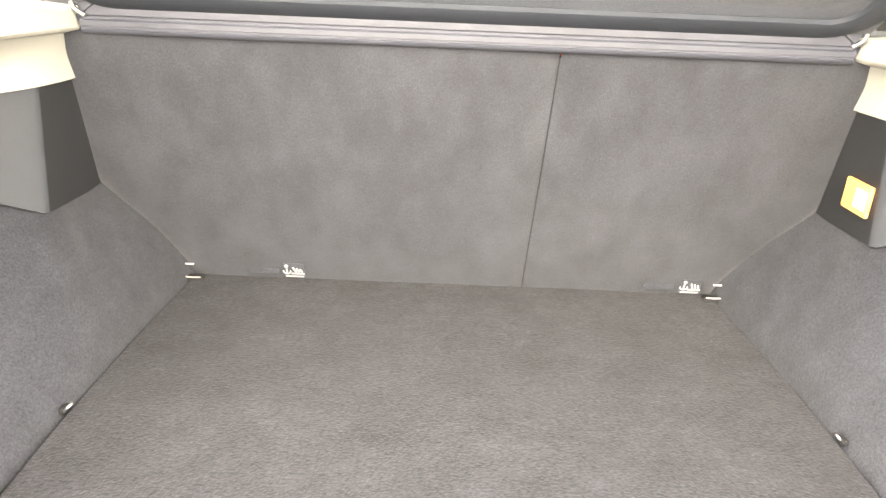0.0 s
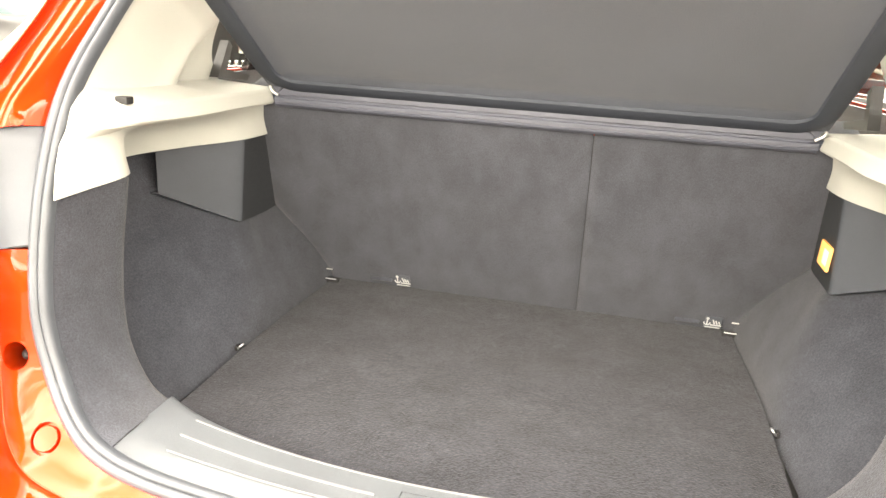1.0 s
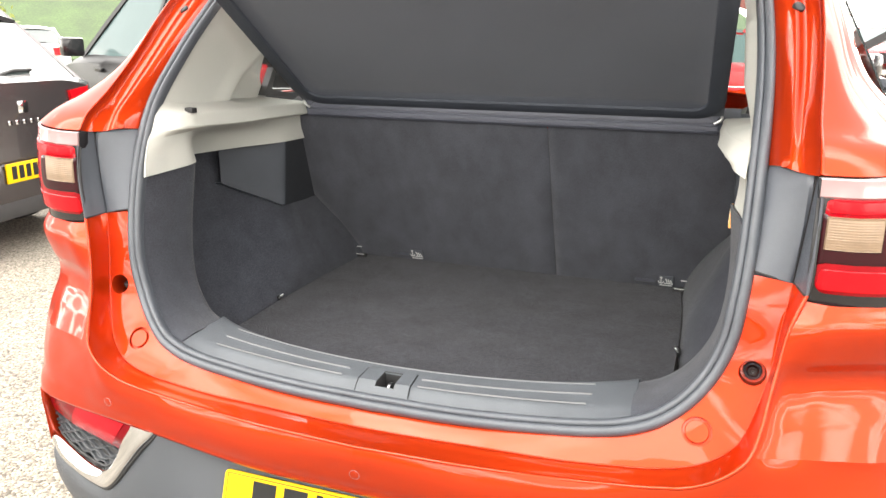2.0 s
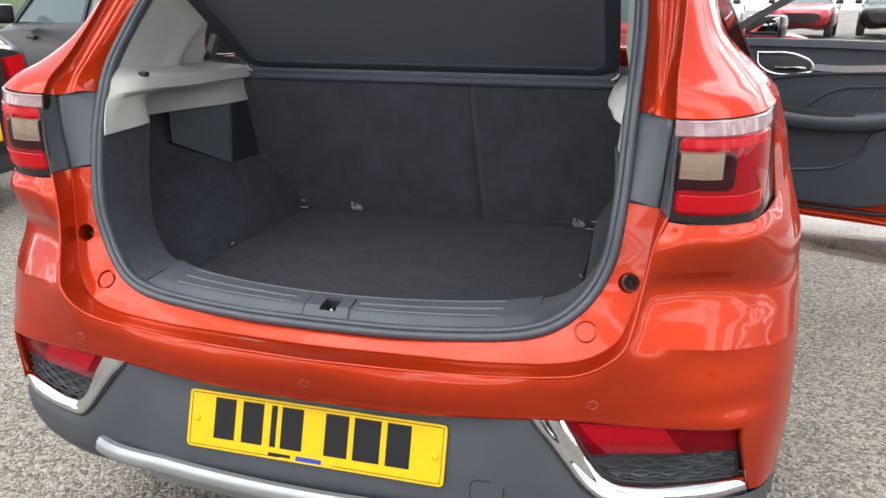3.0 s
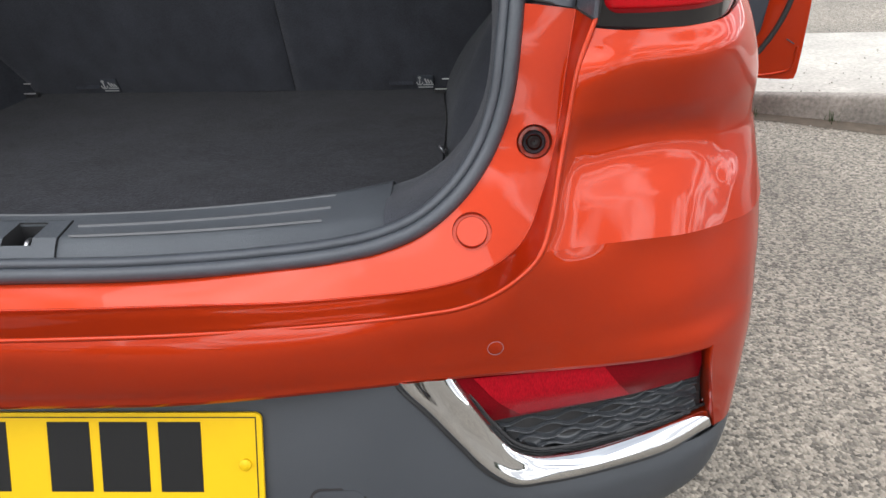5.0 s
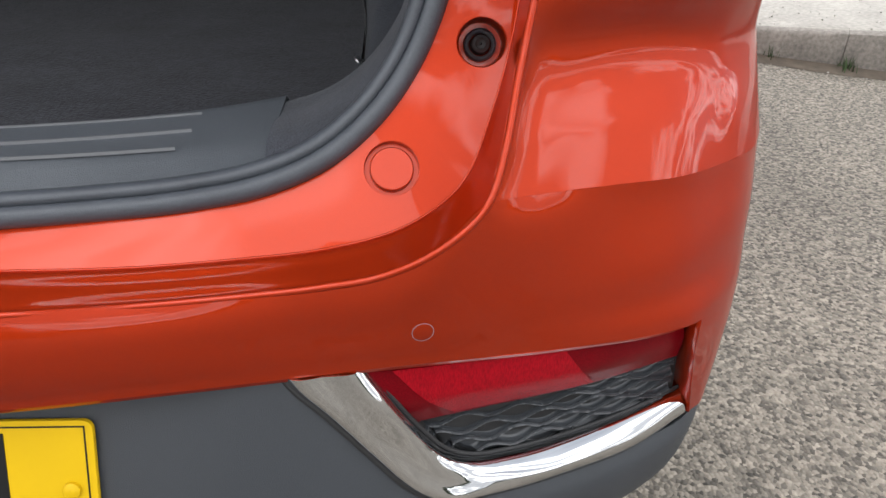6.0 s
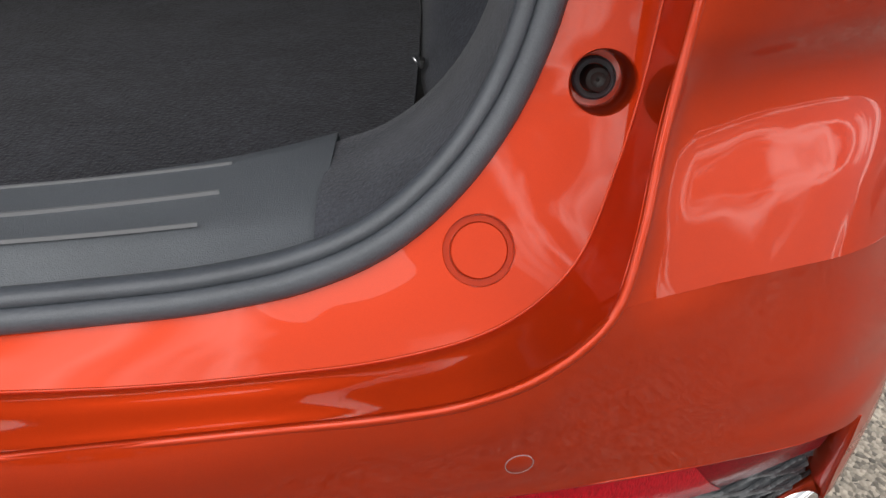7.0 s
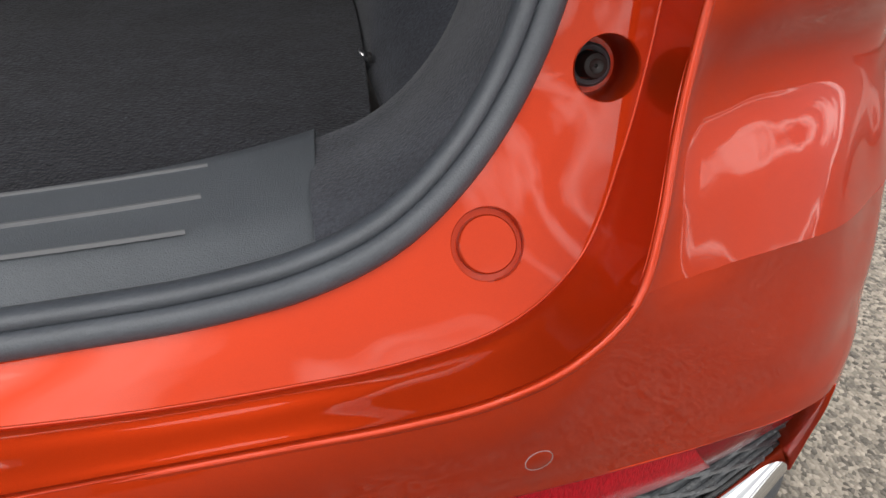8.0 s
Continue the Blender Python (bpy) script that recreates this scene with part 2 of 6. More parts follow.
def net(rows, step_u, step_v):
    """A smooth grid through a net of control places; also the grid's index of each control column and row."""
    p = np.array(rows, float)

    def knots(q, step):
        d = np.r_[0, np.cumsum(np.linalg.norm(np.diff(q, axis=1), axis=2).mean(axis=0))]
        at, idx = [0.0], [0]
        for a, b in zip(d[:-1], d[1:]):
            k = max(2, round((b - a) / step))
            at += [a + (b - a) * (i + 1) / k for i in range(k)]
            idx.append(len(at) - 1)
        return d, np.array(at), idx

    def along(q, d, at):
        g = np.gradient(q, d, axis=1)
        i = np.clip(np.searchsorted(d, at, side="right") - 1, 0, len(d) - 2)
        h = (d[i + 1] - d[i])[None, :, None]
        t = ((at - d[i]) / (d[i + 1] - d[i]))[None, :, None]
        return ((2 * t**3 - 3 * t**2 + 1) * q[:, i] + (t**3 - 2 * t**2 + t) * h * g[:, i]
                + (-2 * t**3 + 3 * t**2) * q[:, i + 1] + (t**3 - t**2) * h * g[:, i + 1])

    du, au, iu = knots(p, step_u)
    q = along(p, du, au).transpose(1, 0, 2)
    dv, av, iv = knots(q, step_v)
    return along(q, dv, av).transpose(1, 0, 2), iu, iv


def mir(g, s):
    return np.array(g, float) * (s, 1, 1)


def grid_faces(nv, nu):
    return [(v * nu + u, v * nu + u + 1, (v + 1) * nu + u + 1, (v + 1) * nu + u) for v in range(nv - 1) for u in range(nu - 1)]


def finish(mesh, angle=40):
    mesh.validate()
    mesh.polygons.foreach_set("use_smooth", [True] * len(mesh.polygons))
    mesh.set_sharp_from_angle(angle=radians(angle))
    mesh.update()
    return mesh


def mesh_ob(name, verts, faces, mat, parent=None, label="", angle=40):
    me = bpy.data.meshes.new(name)
    me.from_pydata([tuple(map(float, v)) for v in verts], [], faces)
    me.materials.append(mat)
    finish(me, angle)
    ob = new(name, me)
    if parent is not None:
        ob.parent = parent
    if label:
        tagged(ob, label)
    return ob


def thicken(ob, depth, toward=None):
    """Gives a sheet a thickness and bakes it in; toward: a way that the sheet's own side must face."""
    bm = bmesh.new()
    bm.from_mesh(ob.data)
    bmesh.ops.recalc_face_normals(bm, faces=bm.faces)
    if toward is not None and sum((f.normal * f.calc_area() for f in bm.faces), Vector()).dot(Vector(toward)) < 0:
        bmesh.ops.reverse_faces(bm, faces=bm.faces)
    bm.normal_update()
    inner = {v: bm.verts.new(v.co - v.normal * depth) for v in list(bm.verts)}
    faces = list(bm.faces)
    rim = [e for e in bm.edges if len(e.link_faces) == 1]
    for f in faces:
        bm.faces.new([inner[v] for v in reversed(f.verts)])
    for e in rim:
        a, b = e.link_loops[0].vert, e.link_loops[0].link_loop_next.vert
        bm.faces.new((b, a, inner[a], inner[b]))
    bm.to_mesh(ob.data)
    bm.free()
    finish(ob.data)
    return ob


def sheet(name, g, mat, parent, label="", depth=0.0025, toward=None, angle=40):
    nv, nu = g.shape[:2]
    ob = mesh_ob(name, g.reshape(-1, 3), grid_faces(nv, nu), mat, parent, label, angle)
    return thicken(ob, depth, toward) if depth else ob


def sweep(name, path, profile, up, mat, parent, label="", closed=False, angle=50):
    """A profile of (across, out) pairs drawn along a path; out points along up."""
    p = np.array(path, float)
    n, k = len(p), len(profile)
    t = np.gradient(p, axis=0)
    if closed:
        t = np.roll(p, -1, 0) - np.roll(p, 1, 0)
    t /= np.linalg.norm(t, axis=1)[:, None]
    up = np.broadcast_to(np.array(up, float), p.shape)
    o = up - t * np.sum(up * t, axis=1)[:, None]
    o /= np.linalg.norm(o, axis=1)[:, None]
    a = np.cross(t, o)
    verts = [p[i] + a[i] * q[0] + o[i] * q[1] for i in range(n) for q in profile]
    last = n if closed else n - 1
    faces = [(i * k + j, i * k + (j + 1) % k, ((i + 1) % n) * k + (j + 1) % k, ((i + 1) % n) * k + j) for i in range(last) for j in range(k)]
    if not closed:
        faces += [tuple(range(k))[::-1], tuple((n - 1) * k + j for j in range(k))]
    ob = mesh_ob(name, verts, faces, mat, parent, label, angle)
    bm = bmesh.new()
    bm.from_mesh(ob.data)
    bmesh.ops.recalc_face_normals(bm, faces=bm.faces)
    bm.to_mesh(ob.data)
    bm.free()
    return ob


def circle(r, n=10):
    return [(r * math.cos(2 * math.pi * i / n), r * math.sin(2 * math.pi * i / n)) for i in range(n)]


def tube(name, path, r, mat, parent, label="", closed=False, up=(0.13, 0.31, 0.94)):
    return sweep(name, path, circle(r), up, mat, parent, label, closed)


def block(name, size, at, mat, parent, label="", bevel=0.004, turn=None, taper=1.0):
    bm = bmesh.new()
    bmesh.ops.create_cube(bm, size=1)
    for v in bm.verts:
        k = taper if v.co.z > 0 else 1.0
        v.co = Vector((v.co.x * size[0] * k, v.co.y * size[1] * k, v.co.z * size[2]))
    if bevel:
        bmesh.ops.bevel(bm, geom=bm.edges[:] + bm.verts[:], offset=bevel, segments=2, affect="EDGES", profile=0.6)
    m = Matrix.Translation(at) @ (turn.to_4x4() if turn is not None else Matrix())
    bmesh.ops.transform(bm, matrix=m, verts=bm.verts)
    me = bpy.data.meshes.new(name)
    bm.to_mesh(me)
    bm.free()
    me.materials.append(mat)
    finish(me, 35)
    ob = new(name, me)
    if parent is not None:
        ob.parent = parent
    if label:
        tagged(ob, label)
    return ob


def lathe(name, profile, m, mat, parent, label="", n=40, angle=40, caps=True):
    """A profile of (radius, height) pairs turned round the z axis of the pose m."""
    verts, faces = [], []
    for r, h in profile:
        verts += [m @ Vector((r * math.cos(2 * math.pi * i / n), r * math.sin(2 * math.pi * i / n), h)) for i in range(n)]
    for j in range(len(profile) - 1):
        faces += [(j * n + i, j * n + (i + 1) % n, (j + 1) * n + (i + 1) % n, (j + 1) * n + i) for i in range(n)]
    for j in (0, len(profile) - 1):
        if caps and profile[j][0] > 1e-5:
            faces.append(tuple(j * n + i for i in range(n)))
    return mesh_ob(name, verts, faces, mat, parent, label, angle)


def facing(at, normal):
    """A pose at a place whose z axis follows the normal."""
    return Matrix.Translation(at) @ Vector(normal).to_track_quat("Z", "Y").to_matrix().to_4x4()


def on_grid(g, at):
    """The place on a grid next to at, and the outward normal there."""
    g = np.stack([spl(g[:, u], 90) for u in range(g.shape[1])], axis=1)
    g = np.stack([spl(g[v], 700) for v in range(90)], axis=0)
    flat = g.reshape(-1, 3)
    i = int(np.argmin(np.linalg.norm(flat - np.array(at), axis=1)))
    v, u = divmod(i, g.shape[1])
    v, u = min(max(v, 1), g.shape[0] - 2), min(max(u, 1), g.shape[1] - 2)
    n = np.cross(g[v, u + 1] - g[v, u - 1], g[v + 1, u] - g[v - 1, u])
    n /= np.linalg.norm(n)
    if n[1] > 0:
        n = -n
    return Vector(g[v, u] + n * np.dot(np.array(at) - g[v, u], n) * 0), Vector(n)


def bore(ob, holes):
    """Cuts round holes (pose, radius, depth) through a mesh."""
    for m, r, depth in holes:
        cutter = lathe("cutter", [(r, -depth), (r, depth)], m, BLACK, None, n=44)
        bm = bmesh.new()
        bm.from_mesh(cutter.data)
        bmesh.ops.recalc_face_normals(bm, faces=bm.faces)
        bm.to_mesh(cutter.data)
        bm.free()
        mod = ob.modifiers.new("hole", "BOOLEAN")
        mod.operation, mod.object, mod.solver = "DIFFERENCE", cutter, "EXACT"
        bpy.context.view_layer.update()
        made = bpy.data.meshes.new_from_object(ob.evaluated_get(bpy.context.evaluated_depsgraph_get()))
        ob.modifiers.clear()
        old = ob.data
        ob.data = made
        bpy.data.meshes.remove(old)
        bpy.data.objects.remove(cutter)
    finish(ob.data)
    return ob


def split_islands(ob, names):
    """Leaves the largest loose piece in ob and gives the others objects of their own."""
    bm = bmesh.new()
    bm.from_mesh(ob.data)
    seen, islands = set(), []
    for f in bm.faces:
        if f.index in seen:
            continue
        stack, isl = [f], []
        seen.add(f.index)
        while stack:
            q = stack.pop()
            isl.append(q)
            for e in q.edges:
                for o in e.link_faces:
                    if o.index not in seen:
                        seen.add(o.index)
                        stack.append(o)
        islands.append(isl)
    islands.sort(key=len, reverse=True)
    data = []
    for isl in islands:
        vs = list({v for f in isl for v in f.verts})
        ix = {v: i for i, v in enumerate(vs)}
        data.append(([tuple(v.co) for v in vs], [tuple(ix[v] for v in f.verts) for f in isl]))
    bm.free()
    mat = ob.data.materials[0]
    out = []
    for k, (v, f) in enumerate(data):
        if k == 0:
            me = bpy.data.meshes.new(ob.name)
            me.from_pydata(v, [], f)
            me.materials.append(mat)
            ob.data = finish(me)
            out.append(ob)
        else:
            out.append(mesh_ob(names[min(k - 1, len(names) - 1)], v, f, mat, ob.parent))
    return out


def thing(name, label, category, at=(0, 0, 0), group="", kind=""):
    ob = new(name)
    ob.location = at
    bpy.context.view_layer.update()
    return tagged(ob, label, category, group, kind)


# ---- ground ----
def rise(x, y):
    return 0.03 * max(0.0, y - 5.0) if y < 60 else 1.65


def ground_mesh():
    xs = np.r_[-400, -120, np.linspace(-40, 40, 41), 120, 400]
    ys = np.r_[-400, -60, np.linspace(-12, 60, 37), 400]
    verts = [(x, y, rise(x, y)) for y in ys for x in xs]
    ob = mesh_ob("ground", verts, grid_faces(len(ys), len(xs)), ASPHALT)
    return tagged(ob, "worn grey asphalt of a car park", "ground", kind="structure")


ground_mesh()

# pavement beyond the kerb: a raised slab with kerb stones in front of it
KERB_A, KERB_B = Vector((-8.0, 8.39, 0)), Vector((6.5, 1.385, 0))
kerb_way = (KERB_B - KERB_A).normalized()
kerb_in = Vector((-kerb_way.y, kerb_way.x, 0))


def kerb_top(p):
    """Height of the pavement's edge, which stands out more and more along the way."""
    return rise(p.x, p.y) + min(.20, max(.05, .065 + .091 * (p.x - 1.5)))


def pavement():
    g = []
    for off, drop in ((0.01, None), (0.012, .02), (0.03, .004), (0.3, -.003), (0.9, -.008), (1.9, -.014), (1.92, None)):
        row = []
        for k in range(121):
            p = KERB_A.lerp(KERB_B, k / 120)
            q = p + kerb_in * off
            z = -.05 if drop is None else kerb_top(p) - drop + .004 * noise.noise((q.x * 1.7, q.y * 1.7, 0))
            row.append((q.x, q.y, z))
        g.append(row)
    ob = sheet("pavement", np.array(g), CONCRETE, None, depth=0)
    return tagged(ob, "pale concrete pavement edge with a low kerb", "pavement", kind="structure")


slab = pavement()


def kerb_stones():
    """Weathered kerb stones set against the slab's front edge, one by one."""
    rng = random.Random(12)
    total, at = (KERB_B - KERB_A).length, 0.0
    while at < total - .5:
        size = .90 + .03 * rng.random()
        out, lift = .004 * rng.random(), .003 * (rng.random() - .5)
        prof = []
        for k in range(13):
            f = k / 12
            p = KERB_A + kerb_way * (at + .0015 + (size - .003) * f)
            z, end = kerb_top(p) + lift, .003 if k in (0, 12) else 0
            ring = []
            for off, h in ((.05, -.06), (-.020, -.06), (-.017 - out, z * .45), (-.014 - out, z - .022), (-.008 - out, z - .008), (.004, z - .001 - end), (.05, z + .002 - end)):
                wob = .004 * noise.noise((p.x * 9 + off * 40, p.y * 9, h * 30)) if h > 0 and off < .02 else 0
                q = p + kerb_in * (off + wob + end)
                ring.append((q.x, q.y, h + wob * .4))
            prof.append(ring)
        n = len(prof[0])
        faces = [(i * n + j, i * n + (j + 1) % n, (i + 1) * n + (j + 1) % n, (i + 1) * n + j) for i in range(12) for j in range(n)] + [tuple(range(n)), tuple(reversed(range(12 * n, 13 * n)))]
        mesh_ob("kerb_stone", [v for r in prof for v in r], faces, KERB, slab, "", 40)
        at += size


kerb_stones()


def weeds():
    rng = random.Random(31)
    verts, faces = [], []
    for k in range(26):
        d = 9.2 + 4.8 * rng.random()
        o = KERB_A + kerb_way * d - kerb_in * (.03 + .04 * rng.random())
        for b in range(rng.randint(8, 22)):
            a, h, lean = rng.random() * 6.3, .02 + .06 * rng.random(), .01 + .04 * rng.random()
            root = o + Vector((.02 * rng.gauss(0, 1), .02 * rng.gauss(0, 1), .004))
            way, side = Vector((math.cos(a), math.sin(a), 0)), Vector((-math.sin(a), math.cos(a), 0)) * .0022
            n = len(verts)
            verts += [root - side, root + side, root + way * lean * .4 + Vector((0, 0, h * .7)) + side * .7, root + way * lean * .4 + Vector((0, 0, h * .7)) - side * .7, root + way * lean + Vector((0, 0, h))]
            faces += [(n, n + 1, n + 2, n + 3), (n + 3, n + 2, n + 4)]
    tagged(mesh_ob("weeds", verts, faces, GRASS), "small green weeds along the kerb", "weeds", kind="stuff")


weeds()


def grit():
    rng = random.Random(17)
    verts, faces = [], []
    for k in range(900):
        d, off = 8.0 + 7.5 * rng.random(), -.30 + 1.5 * rng.random() ** 1.6
        o = KERB_A + kerb_way * d + kerb_in * off
        z = kerb_top(KERB_A + kerb_way * d) + .004 + .008 * min(1, off) if off > .03 else .003
        if -.03 < off <= .03:
            continue
        r = .003 + .006 * rng.random() ** 2
        n = len(verts)
        verts += [o + Vector((a * r * (.7 + .6 * rng.random()), b * r * (.7 + .6 * rng.random()), z + c * r * .6)) for a, b, c in ((1, 0, 0), (0, 1, 0), (-1, 0, 0), (0, -1, 0), (0, 0, 1), (0, 0, -1))]
        faces += [(n + i, n + (i + 1) % 4, n + 4) for i in range(4)] + [(n + (i + 1) % 4, n + i, n + 5) for i in range(4)]
    tagged(mesh_ob("grit", verts, faces, CONCRETE), "loose pale grit on the pavement and by the kerb", "grit", kind="stuff")


grit()


def gutter():
    g = []
    for off, z in ((-0.13, 0.002), (-0.06, 0.010), (0.0, 0.018)):
        g.append([tuple(KERB_A.lerp(KERB_B, k / 160) + kerb_in * (off * (1 + 0.35 * noise.noise((k * .21, off, 0)))) + Vector((0, 0, z))) for k in range(161)])
    ob = sheet("gutter_dirt", np.array(g), SOIL, None, depth=0)
    return tagged(ob, "line of dark dirt along the kerb", "dirt", kind="stuff")
gutter()

# ================= the orange car =================
car = thing("car", "orange-red compact SUV with its boot open, parked on asphalt", "car")

# the curves round the boot opening, for the side x > 0
SEAL_OUT = [(0, .2686, .7398), (.15, .2743, .7398), (.27, .2845, .744), (.344, .290, .751), (.388, .298, .7575), (.4348, .3124, .7725), (.4771, .3334, .8023),
            (.5086, .3518, .8448), (.5267, .3610, .896), (.5345, .3715, .958), (.5385, .384, 1.005), (.541, .404, 1.07), (.543, .452, 1.17), (.544, .545, 1.27), (.537, .652, 1.37), (.515, .80, 1.49)]
GAP = [(0, .247, .717), (.2, .2545, .719), (.3122, .2650, .7190), (.377, .2705, .7225), (.44, .2765, .727), (.4893, .285, .7375), (.5366, .3085, .763), (.5605, .333, .8165), (.5735, .3525, .867), (.5815, .3655, .9295), (.5895, .3776, .987)]
RIDGE = [(0, .204, .711), (.2, .2185, .7085), (.2997, .233, .7065), (.38, .240, .7105), (.4348, .2416, .717), (.479, .2448, .7245), (.5195, .2472, .745), (.5514, .2596, .773), (.5631, .2765, .8077), (.5701, .295, .8455), (.5782, .311, .890), (.588, .323, .9455), (.603, .338, .985)]


def seal_at(z0, z1, n):
    """Part of the opening's edge between two heights."""
    s = spl(SEAL_OUT, 400)
    top = s[(s[:, 2] >= z0) & (s[:, 2] <= z1) & (s[:, 0] > 0.45)]
    return spl(top, n)


def matched(curve, marks, n):
    """n places along a curve, spaced so that the marked points fall at fixed shares of n."""
    c = spl(curve, 600)
    d = np.r_[0, np.cumsum(np.linalg.norm(np.diff(c, axis=0), axis=1))]
    at = [d[int(np.argmin(np.linalg.norm(c - np.array(m), axis=1)))] for m in marks]
    share = np.linspace(0, 1, len(marks))
    s = np.interp(np.linspace(0, 1, n), share, at)
    k = np.ones(9) / 9
    s = np.convolve(np.pad(s, 4, mode="reflect", reflect_type="odd"), k, mode="valid")
    return np.stack([np.interp(s, d, c[:, a]) for a in range(3)], axis=1)


SEAL_MARKS = [(0, .2686, .7398), (.344, .290, .751), (.420, .308, .767), (.4771, .3334, .8023), (.511, .354, .86), (.530, .364, .92), (.538, .382, 1.0)]
GAP_MARKS = [(0, .247, .717), (.377, .2705, .7225), (.4893, .285, .7375), (.5366, .3085, .763), (.568, .344, .845), (.579, .362, .915), (.5895, .3776, .987)]
RIDGE_MARKS = [(0, .203, .709), (.38, .241, .709), (.500, .250, .734), (.550, .264, .772), (.570, .290, .86), (.580, .304, .915), (.603, .336, .985)]


def calm(c, wide):
    """Evens out a curve's depth along its length, so that the panel drawn on it is fair."""
    k = np.exp(-.5 * (np.arange(-4 * wide, 4 * wide + 1) / wide) ** 2)
    y = np.r_[c[4 * wide:0:-1, 1], c[:, 1], 2 * c[-1, 1] - c[-2:-4 * wide - 2:-1, 1]]
    out = c.copy()
    out[:, 1] = np.convolve(y, k / k.sum(), mode="valid")
    return out


def opening(side):
    s = side
    low = np.array(spl(SEAL_OUT, 300))
    low = low[: int(np.argmax(low[:, 2] > 0.995))]
    inner = calm(matched(low, SEAL_MARKS, 80), 5)
    gap = calm(matched(GAP, GAP_MARKS, 80), 5)
    mid = (inner * 0.5 + gap * 0.5) + (0, -0.0004, 0.0003)
    g = np.stack([spl(np.array([inner[i], mid[i], gap[i]]), 9) for i in range(80)], axis=1)
    g = mir(g, s)
    holes = []
    for at, r in (((.4858, .3095, .7769), .0208), ((.5507, .350, .8588), .0180)):
        p, n = on_grid(g, (at[0] * s, at[1], at[2]))
        holes.append((facing(p, n), r, 0.05))
    panel = sheet("opening_panel", g, PAINT, car, "glossy orange panel round the boot opening", 0.0016, (0, -1, 0.3))
    bore(panel, holes)
    tube("panel_lip", mir(gap + (0, .0006, -.0004), s), .0012, PAINT, car, "")
    tube("flange_lip", mir(inner + (0, -.0002, .0004), s), .0010, PAINT, car, "")
    # round cap with a groove about it
    m = holes[0][0]
    lathe("round_cap", [(0, .0002), (.0156, .0002), (.0164, -.0005), (.0167, -.0060), (.0203, -.0060), (.0204, -.0008), (.0214, -.0002)], m, PAINT, car, "round orange cap in a ring groove", caps=False, angle=20)
    # deep cup with a rubber stop
    m = holes[1][0]
    lathe("stop_cup", [(.0186, .0003), (.0177, -.0008), (.0172, -.003), (.0164, -.043), (0, -.044)], m, PAINT, car, "orange-sided hole for the tailgate stop", caps=False)
    lathe("stop_collar", [(.0128, -.044), (.0126, -.0365), (.0112, -.0352), (.0088, -.0358), (.0084, -.044)], m, SILL_PLASTIC, car, "pale collar round the rubber stop", caps=False)
    lathe("rubber_stop", [(.0080, -.044), (.0076, -.0255), (.0066, -.0222), (.0042, -.0210), (.0030, -.0222), (.0012, -.0226), (0, -.0212)], m, BLACK_RUBBER, car, "black rubber tailgate stop")
    # channel between panel and bumper edge
    ridge = matched(RIDGE, RIDGE_MARKS, 80)
    rows = []
    for i in range(80):
        a, b = gap[i], ridge[i]
        k = min(1.0, max(0.0, (i - 24) / 16))
        sink = np.array((0, 0.010, -0.001)) * k + np.array((0, 0.0, -0.0006)) * (1 - k)
        rows.append(spl(np.array([a + (0, .0008, -.0010), a + (0, .0000, -.0008), a * .62 + b * .38 + sink, a * .2 + b * .8 + sink * .55, b + (0, .003, .0005), b]), 12))
    g2 = mir(np.stack(rows, axis=1), s)
    sweep("bumper_edge", mir(spl(RIDGE, 90) + (0, .0012, -.0016), s), circle(.0030, 10), (0, -1, 1), PAINT, car, "rounded orange edge of the bumper")
    sheet("bumper_ledge", g2, PAINT, car, "orange ledge along the top of the bumper", 0.0016, (0, -1, 1))


for s in (1, -1):
    opening(s)


# ---- bumper face, corners and upper quarter ----
FACES = {}


def fuller(row):
    """Swells the bumper's corner between its back and its flank."""
    out = []
    for x, y, z in row:
        a, b = min(1, max(0, (x - .765) / .035)), min(1, max(0, (.895 - x) / .055))
        out.append((x + .012 * a * a * (3 - 2 * a) * b * b * (3 - 2 * b), y, z))
    return out


